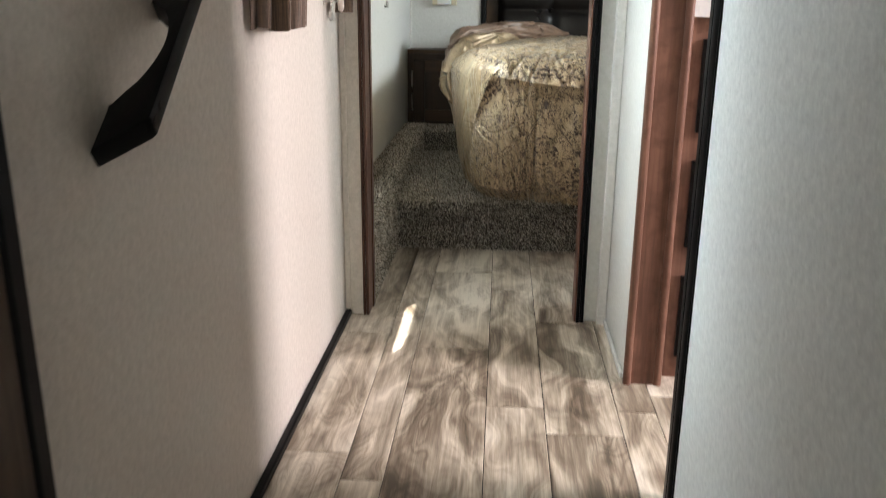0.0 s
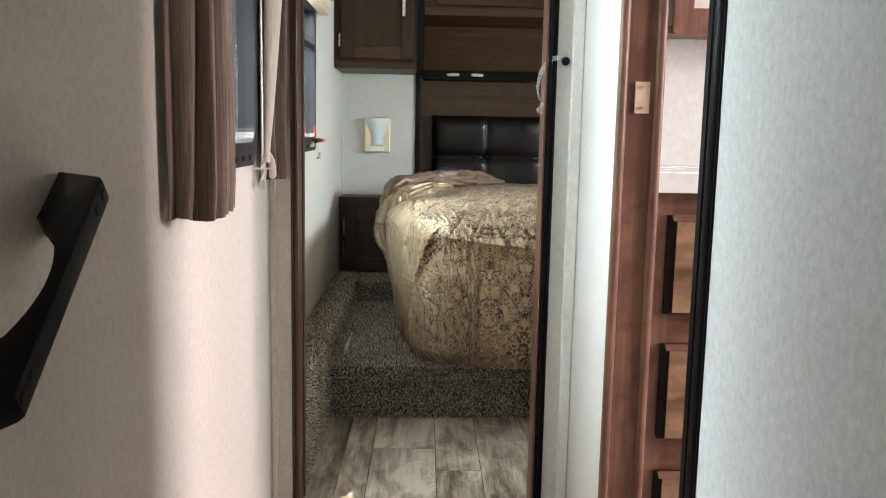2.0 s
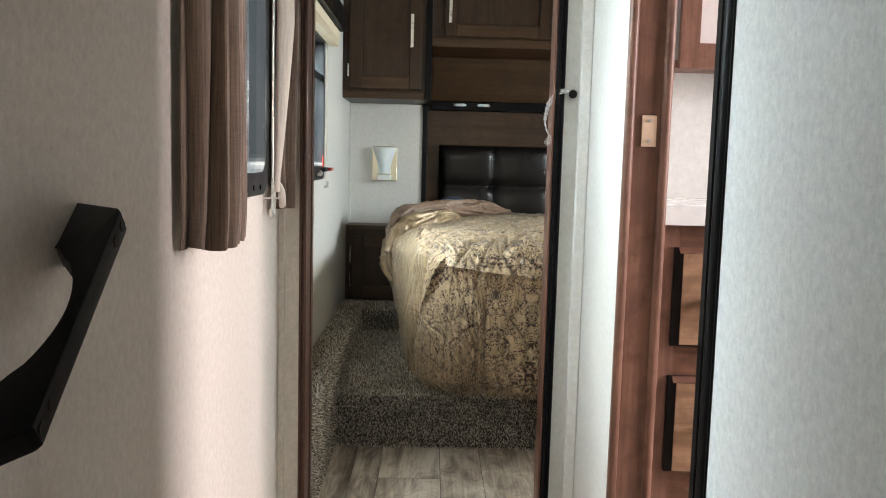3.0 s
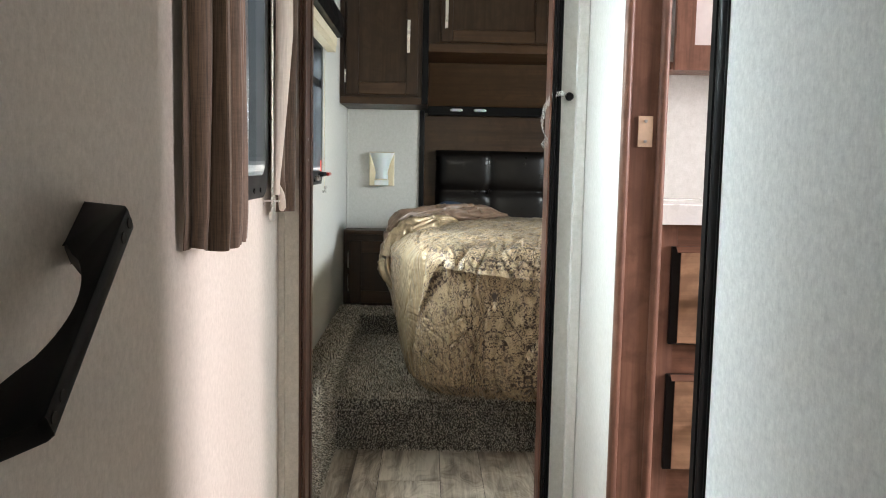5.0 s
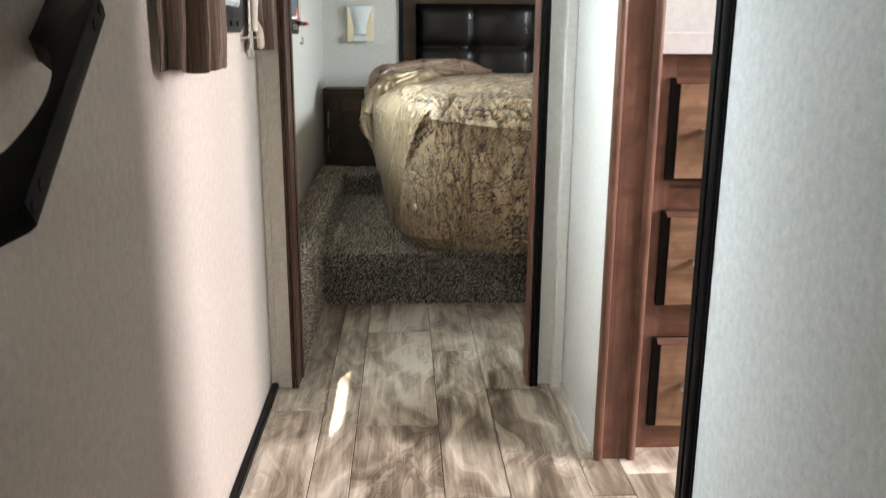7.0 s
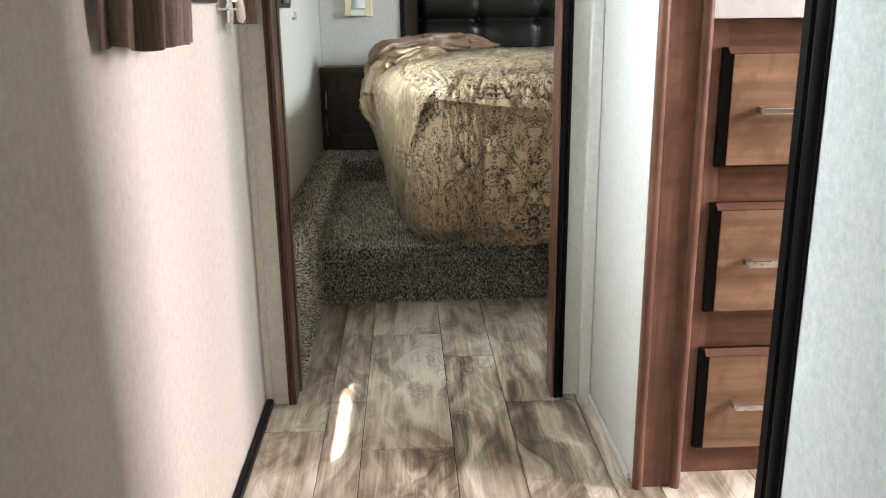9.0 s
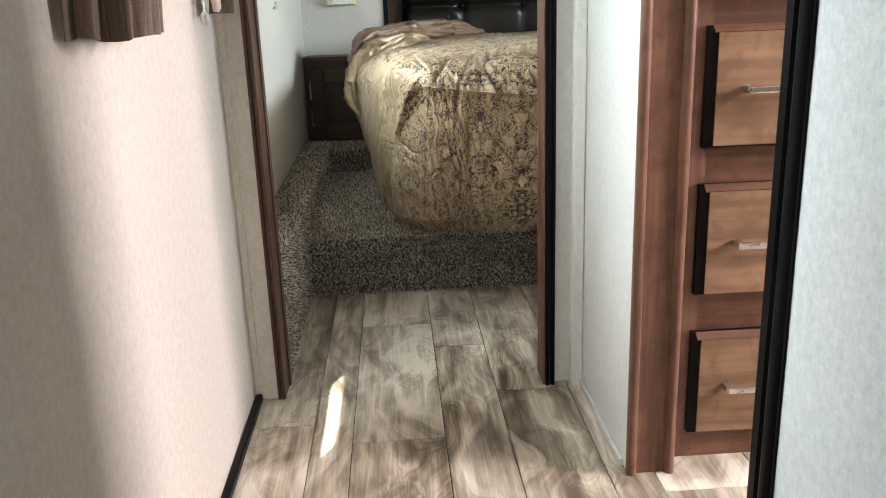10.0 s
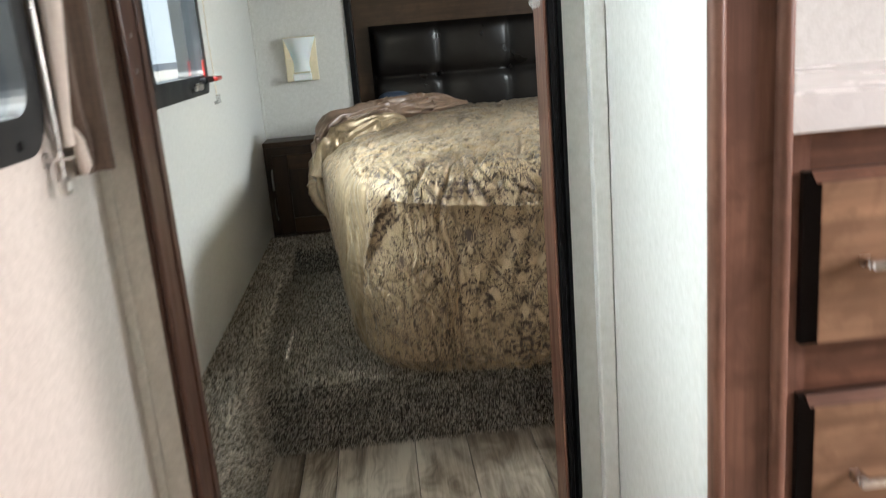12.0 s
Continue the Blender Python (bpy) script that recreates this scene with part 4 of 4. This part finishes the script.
def headboard():
    hb = thing("headboard", (0.65, 5.05, 0.55), "dark brown tufted leather headboard with stitched squares", "headboard")
    part("core", box((0.042, 5.060, 0.50), (1.300, 5.089, 1.128), 0.01), LEATHER, hb)
    step = 0.3135
    bm = bmesh.new()
    NX, NZ = 132, 66
    x0, x1, z0, z1 = 0.040, 1.302, 0.50, 1.132
    cz = [0.595, 0.908, 1.132 + 0.09]
    g = []
    for i in range(NX + 1):
        col = []
        for j in range(NZ + 1):
            x, z = x0 + (x1 - x0) * i / NX, z0 + (z1 - z0) * j / NZ
            ex = min(x - x0, x1 - x)
            ez = z1 - z
            edge = min(ex, ez)
            dx = abs(((x - 0.346) / step + 0.5) % 1 - 0.5) * step
            dz = abs(((z - 0.908) / step + 0.5) % 1 - 0.5) * step
            gr = 0.010 * math.exp(-(dx / 0.010)) + 0.012 * math.exp(-(dz / 0.012))
            btn = 0.016 * math.exp(-((dx * dx + dz * dz) / 0.0009))
            pil = 0.016 * (1 - math.exp(-dx / 0.06)) * (1 - math.exp(-dz / 0.06))
            rim = 0.030 * (1 - math.exp(-max(edge, 0) / 0.018))
            wr = 0.0007 * noise.noise(Vector((x * 22, z * 22, 0))) + 0.002 * noise.noise(Vector((x * 7, z * 7, 4)))
            col.append(bm.verts.new((x, 5.058 - rim - pil + gr + btn + wr, z)))
        g.append(col)
    for i in range(NX):
        for j in range(NZ):
            bm.faces.new((g[i][j], g[i + 1][j], g[i + 1][j + 1], g[i][j + 1]))
    part("cushion", bm, LEATHER, hb, smooth=True, angle=3)
    for k in range(4):
        x = 0.346 + step * k
        part("button", tube([(x, 5.050, 0.908), (x, 5.036, 0.908), (x, 5.031, 0.908)], [0.009, 0.009, 0.004], 12), LEATHER, hb, smooth=True)


headboard()

# ---------------------------------------------------------------- bed
MX, MY, MZ, MR = 0.045, 3.325, 0.765, 0.16

bed = thing("bed", (0.78, 4.2, PLAT_Z), "bed with a wooden base and mattress under a gold comforter", "bed")
part("base", box((0.16, 3.46, PLAT_Z), (1.50, 4.990, 0.42), 0.01), WALNUT_X, bed)
part("mattress", box((MX + 0.07, MY + 0.07, 0.421), (1.52, 4.990, MZ - 0.075), 0.05, 4), MATTRESS, bed)


def comforter():
    """A thick quilt that lies over the mattress, rolls over its edge and hangs."""
    per = []
    for k in range(90):
        per.append((MX, 4.97 - (4.97 - MY - MR) * k / 90, -1.0, 0.0))
    for k in range(180):
        a = math.pi / 2 * k / 179
        per.append((MX + MR - MR * math.cos(a), MY + MR - MR * math.sin(a), -math.cos(a), -math.sin(a)))
    for k in range(1, 151):
        per.append((MX + MR + (0.5 * k / 110 if k < 111 else 0.5 + 0.65 * (k - 110) / 40), MY, 0.0, -1.0))
    NI, NO, R = 60, 200, 0.105
    bm = bmesh.new()
    g = []
    for bx, by, nx, ny in per:
        tx, ty = (0.80, max(by, 4.09)) if ny == 0 else ((max(bx, 0.80), 4.09) if nx == 0 else (0.80, 4.09))
        row = []
        side = max(0.0, min(1.0, (by - 3.40) / 1.0)) if nx < -0.3 else 0.0
        hem = 0.60 - 0.20 * side
        hem += 0.018 * noise.noise(Vector((bx * 4, by * 4, 1.5)))
        for j in range(NI):
            f = 1 - j / NI
            x, y = bx + (tx - bx) * f ** 1.3, by + (ty - by) * f ** 1.3
            d = math.hypot(x - bx, y - by)
            z = MZ + 0.022 * (1 - math.exp(-d / 0.12)) - 0.02 * max(0, y - 4.3)
            row.append((Vector((x, y, z)), x, y))
        for j in range(NO + 1):
            d = hem * j / NO
            if d < R * math.pi / 2:
                th = d / R
                off, z = R * math.sin(th), MZ - R * (1 - math.cos(th))
            else:
                e = d - R * math.pi / 2
                off, z = R + 0.022 * math.sin(min(1.0, e / 0.38) * math.pi * 0.85), MZ - R - e
            if nx < 0:
                off += abs(nx) * side * 0.135 * min(1, d / 0.16) * (1.0 - 0.35 * max(0, (d - 0.2) / 0.4))
            tuck = max(0.0, d - hem + 0.05)
            row.append((Vector((bx + nx * (off - 0.9 * tuck), by + ny * (off - 0.9 * tuck), z)), bx + nx * d, by + ny * d))
        g.append(row)
    vs = [[bm.verts.new(p) for p, a, b in row] for row in g]
    flat = {v: (a, b) for vr, row in zip(vs, g) for v, (p, a, b) in zip(vr, row)}
    for i in range(len(vs) - 1):
        for j in range(len(vs[0]) - 1):
            f = bm.faces.new((vs[i][j], vs[i + 1][j], vs[i + 1][j + 1], vs[i][j + 1]))
            f.material_index = 1 if 70 < i < 90 + 78 - 26 * (j - NI) / NO and j > NI + 32 else 0
    bm.normal_update()
    moves = {}
    for row in vs:
        for v in row:
            p = v.co
            cu, run = flat[v]
            n = 0.013 * noise.noise(Vector((p.x * 4.5, p.y * 4.5, p.z * 3.5)))
            bend = 0.35 * noise.noise(Vector((cu * 3, run * 3, 6.0)))
            r1 = noise.noise(Vector(((cu + 0.5 * bend) * 14, (run + bend) * 6, 2.0)))
            calm = 1.0 if p.x > 0.10 or p.z > MZ - 0.03 else 0.35
            n += calm * 0.013 * max(0.0, 1 - abs(r1) * 5.5)
            r2 = noise.noise(Vector(((cu - 0.4 * bend) * 34, (run + 0.6 * bend) * 16, 9.0)))
            n += calm * 0.0052 * max(0.0, 1 - abs(r2) * 4.5)
            r3 = noise.noise(Vector((cu * 11 + run * 6, run * 9 - cu * 5, 4.0)))
            n += calm * 0.0020 * max(0.0, 1 - abs(r3) * 6)
            # stitched seam across the front with puckers that fan from it
            if p.y < MY + 0.10:
                zs = 0.690 - 0.115 * max(0, p.x - 0.05) + 0.04 * max(0, p.x - 0.05) ** 2
                ds = p.z - zs
                on = max(0.0, min(1.0, (p.x - 0.045) / 0.03))
                n -= on * 0.015 * math.exp(-abs(ds) / 0.006)
                n += on * 0.0075 * math.exp(-(ds / 0.05) ** 2) * math.sin(p.x * 105 + 5 * noise.noise(Vector((p.x * 8, 0, 0)))) * (1 if ds < 0 else 0.55)
                # slanting tuck that runs down from the seam's end
                t = (0.700 - p.z) / 0.175
                if -0.1 < t < 1.1:
                    xl = 0.052 - 0.075 * t
                    dx = p.x - xl
                    fade = max(0.0, min(1.0, 4 * (t + 0.1))) * max(0.0, min(1.0, 4 * (1.1 - t)))
                    fade *= 1 - 0.75 * max(0.0, t)
                    n = n * (1 - 0.8 * math.exp(-abs(dx) / 0.03)) - fade * (0.040 * math.exp(-dx / 0.0055) if dx > 0 else 0.040 * math.exp(dx / 0.003))
                    n += fade * (0.009 * math.exp(dx / 0.06) if dx < 0 else 0.0)
            moves[v] = n
    for v, n in moves.items():
        v.co = v.co + v.normal * n
    lay = bm.loops.layers.uv.new("UVMap")
    for f in bm.faces:
        for l in f.loops:
            l[lay].uv = flat[l.vert]
    c = thing("comforter", (0.7, 4.0, MZ), "rumpled gold and brown damask satin comforter hanging over the bed", "comforter")
    part("quilt", bm, DAMASK, c, smooth=True, angle=3).data.materials.append(GOLD_SATIN)

    def lump(path, radii, mat, name, label, squash=0.6, seed=0.0):
        """A thick turned-over roll of the quilt."""
        def fn(u, v):
            k = u * (len(path) - 1)
            i = min(int(k), len(path) - 2)
            f = k - i
            f = f * f * (3 - 2 * f)
            p = Vector(path[i]).lerp(Vector(path[i + 1]), f)
            r = radii[i] + (radii[i + 1] - radii[i]) * f
            d = (Vector(path[i + 1]) - Vector(path[i])).normalized()
            s = d.cross(Vector((0, 0, 1))).normalized()
            t = s.cross(d)
            a = math.tau * v
            q = p + r * (math.cos(a) * s + squash * math.sin(a) * t)
            tilt = 1.4 * noise.noise(Vector((u * 3, a * 0.5, seed + 9)))
            w = 0.020 * noise.noise(q * 9 + Vector((seed, 0, 0))) + 0.030 * (0.45 - 1.7 * abs(noise.noise(Vector((u * 3.2 + tilt, a * 1.3 + 2.4 * u, seed))))) + 0.010 * (0.4 - 1.8 * abs(noise.noise(Vector((u * 9 + tilt, a * 2.2, seed + 3)))))
            return q + (q - p).normalized() * w * min(1.0, 6 * u * (1 - u) + 0.15)
        bm = bmesh.new()
        rows = [[bm.verts.new(fn(i / 96, j / 72)) for j in range(72)] for i in range(97)]
        for a, b in zip(rows, rows[1:]):
            for j in range(72):
                bm.faces.new((a[j], a[(j + 1) % 72], b[(j + 1) % 72], b[j]))
        bm.faces.new(rows[0])
        bm.faces.new(rows[-1])
        lay = bm.loops.layers.uv.new("UVMap")
        where = {v: (0.8 * i / 96, 0.0052 * j) for i, r in enumerate(rows) for j, v in enumerate(r)}
        for f in bm.faces:
            for l in f.loops:
                l[lay].uv = where[l.vert]
        part(name, bm, mat, c, label, True, 3)
    lump([(0.42, 4.78, 0.790), (0.22, 4.64, 0.808), (0.05, 4.48, 0.808), (-0.10, 4.37, 0.785), (-0.165, 4.30, 0.725), (-0.185, 4.26, 0.65)], [0.012, 0.062, 0.070, 0.062, 0.046, 0.02], SATIN, "turned_edge", "plain brown satin reverse folded over", 0.55, 2.0)
    lump([(0.14, 4.44, 0.770), (0.02, 4.36, 0.765), (-0.105, 4.26, 0.715), (-0.150, 4.18, 0.60), (-0.120, 4.10, 0.47)], [0.02, 0.052, 0.074, 0.072, 0.02], GOLD_SATIN, "folded_corner", "damask corner bunched at the nightstand", 0.8, 7.0)


comforter()
# three thin white flecks in a row beside the ledge
for k, (lx, ly) in enumerate(((-0.318, 4.02), (-0.316, 3.78), (-0.318, 3.69))):
    scrap = tagged(part("carpet_scrap", tube([(lx, ly - 0.006, PLAT_Z + 0.009), (lx + 0.002, ly, PLAT_Z + 0.011), (lx - 0.001, ly + 0.006 + 0.002 * k, PLAT_Z + 0.009)], 0.0014, 6), WHITE), "small thin white fleck on the carpet", "scrap", "thread scraps")
pil = thing("pillow", (0.12, 4.88, 0.78), "small dark blue pillow against the headboard", "pillow")


def pillow():
    bm = bmesh.new()
    bmesh.ops.create_uvsphere(bm, u_segments=28, v_segments=16, radius=1.0)
    for v in bm.verts:
        x, y, z = v.co
        f = lambda a: math.copysign(abs(a) ** 0.6, a)
        v.co = Vector((0.125 + 0.075 * f(x), 4.955 + 0.035 * y, 0.800 + 0.050 * f(z) * (1 - 0.15 * x * x)))
    return bm


part("case", pillow(), NAVY, pil, smooth=True, angle=3)

# ---------------------------------------------------------------- floor planks, last
floor = thing("floor", (0, 0, 0), "grey-brown burled vinyl plank floor in planks of mixed widths", "floor", kind="structure")
MESHES = {}


def plank(x0, x1, y0, y1):
    g = 0.0009
    w, l = round(x1 - x0 - 2 * g, 4), round(y1 - y0 - 2 * g, 4)
    if (w, l) not in MESHES:
        bm = bmesh.new()
        b = 0.0012
        lo = [bm.verts.new((x, y, -0.0044)) for x, y in ((0, 0), (w, 0), (w, l), (0, l))]
        mi = [bm.verts.new((x, y, -b)) for x, y in ((0, 0), (w, 0), (w, l), (0, l))]
        hi = [bm.verts.new((x, y, 0)) for x, y in ((b, b), (w - b, b), (w - b, l - b), (b, l - b))]
        bm.faces.new(hi)
        for P, Q in ((lo, mi), (mi, hi)):
            for k in range(4):
                bm.faces.new((P[k], P[(k + 1) % 4], Q[(k + 1) % 4], Q[k]))
        bmesh.ops.recalc_face_normals(bm, faces=bm.faces)
        me = bpy.data.meshes.new("plank")
        bm.to_mesh(me)
        bm.free()
        me.materials.append(PLANK)
        MESHES[(w, l)] = me
    ob = new("plank", MESHES[(w, l)])
    ob.location = (x0 + g, y0 + g, 0)
    ob.parent = floor


STRIPS = [(-0.45, -0.242, 2.455), (-0.242, -0.152, 2.60), (-0.152, 0.056, 2.36), (0.056, 0.198, 2.872), (0.198, 0.376, 2.576), (0.376, 0.470, 2.95)]
x, k = 0.470, 0
while x < 2.5:
    w = (0.205, 0.090, 0.142, 0.178)[k % 4]
    STRIPS.append((x, min(x + w, 2.535), 2.1 + 0.31 * ((k * 7) % 5)))
    x, k = x + w, k + 1
LENGTHS = (0.69, 0.94, 0.78, 0.86)
for k, (a, b, end) in enumerate(STRIPS):
    y, q = end, k
    while y > -2.19:
        l = LENGTHS[q % 4]
        plank(a, b, max(y - l, -2.199), y)
        y, q = y - l, q + 1
    y, q = end, k + 1
    while y < 3.36:
        l = LENGTHS[q % 4] if k != 2 else 0.69
        plank(a, b, y, min(y + l, 3.40))
        y, q = y + l, q + 1
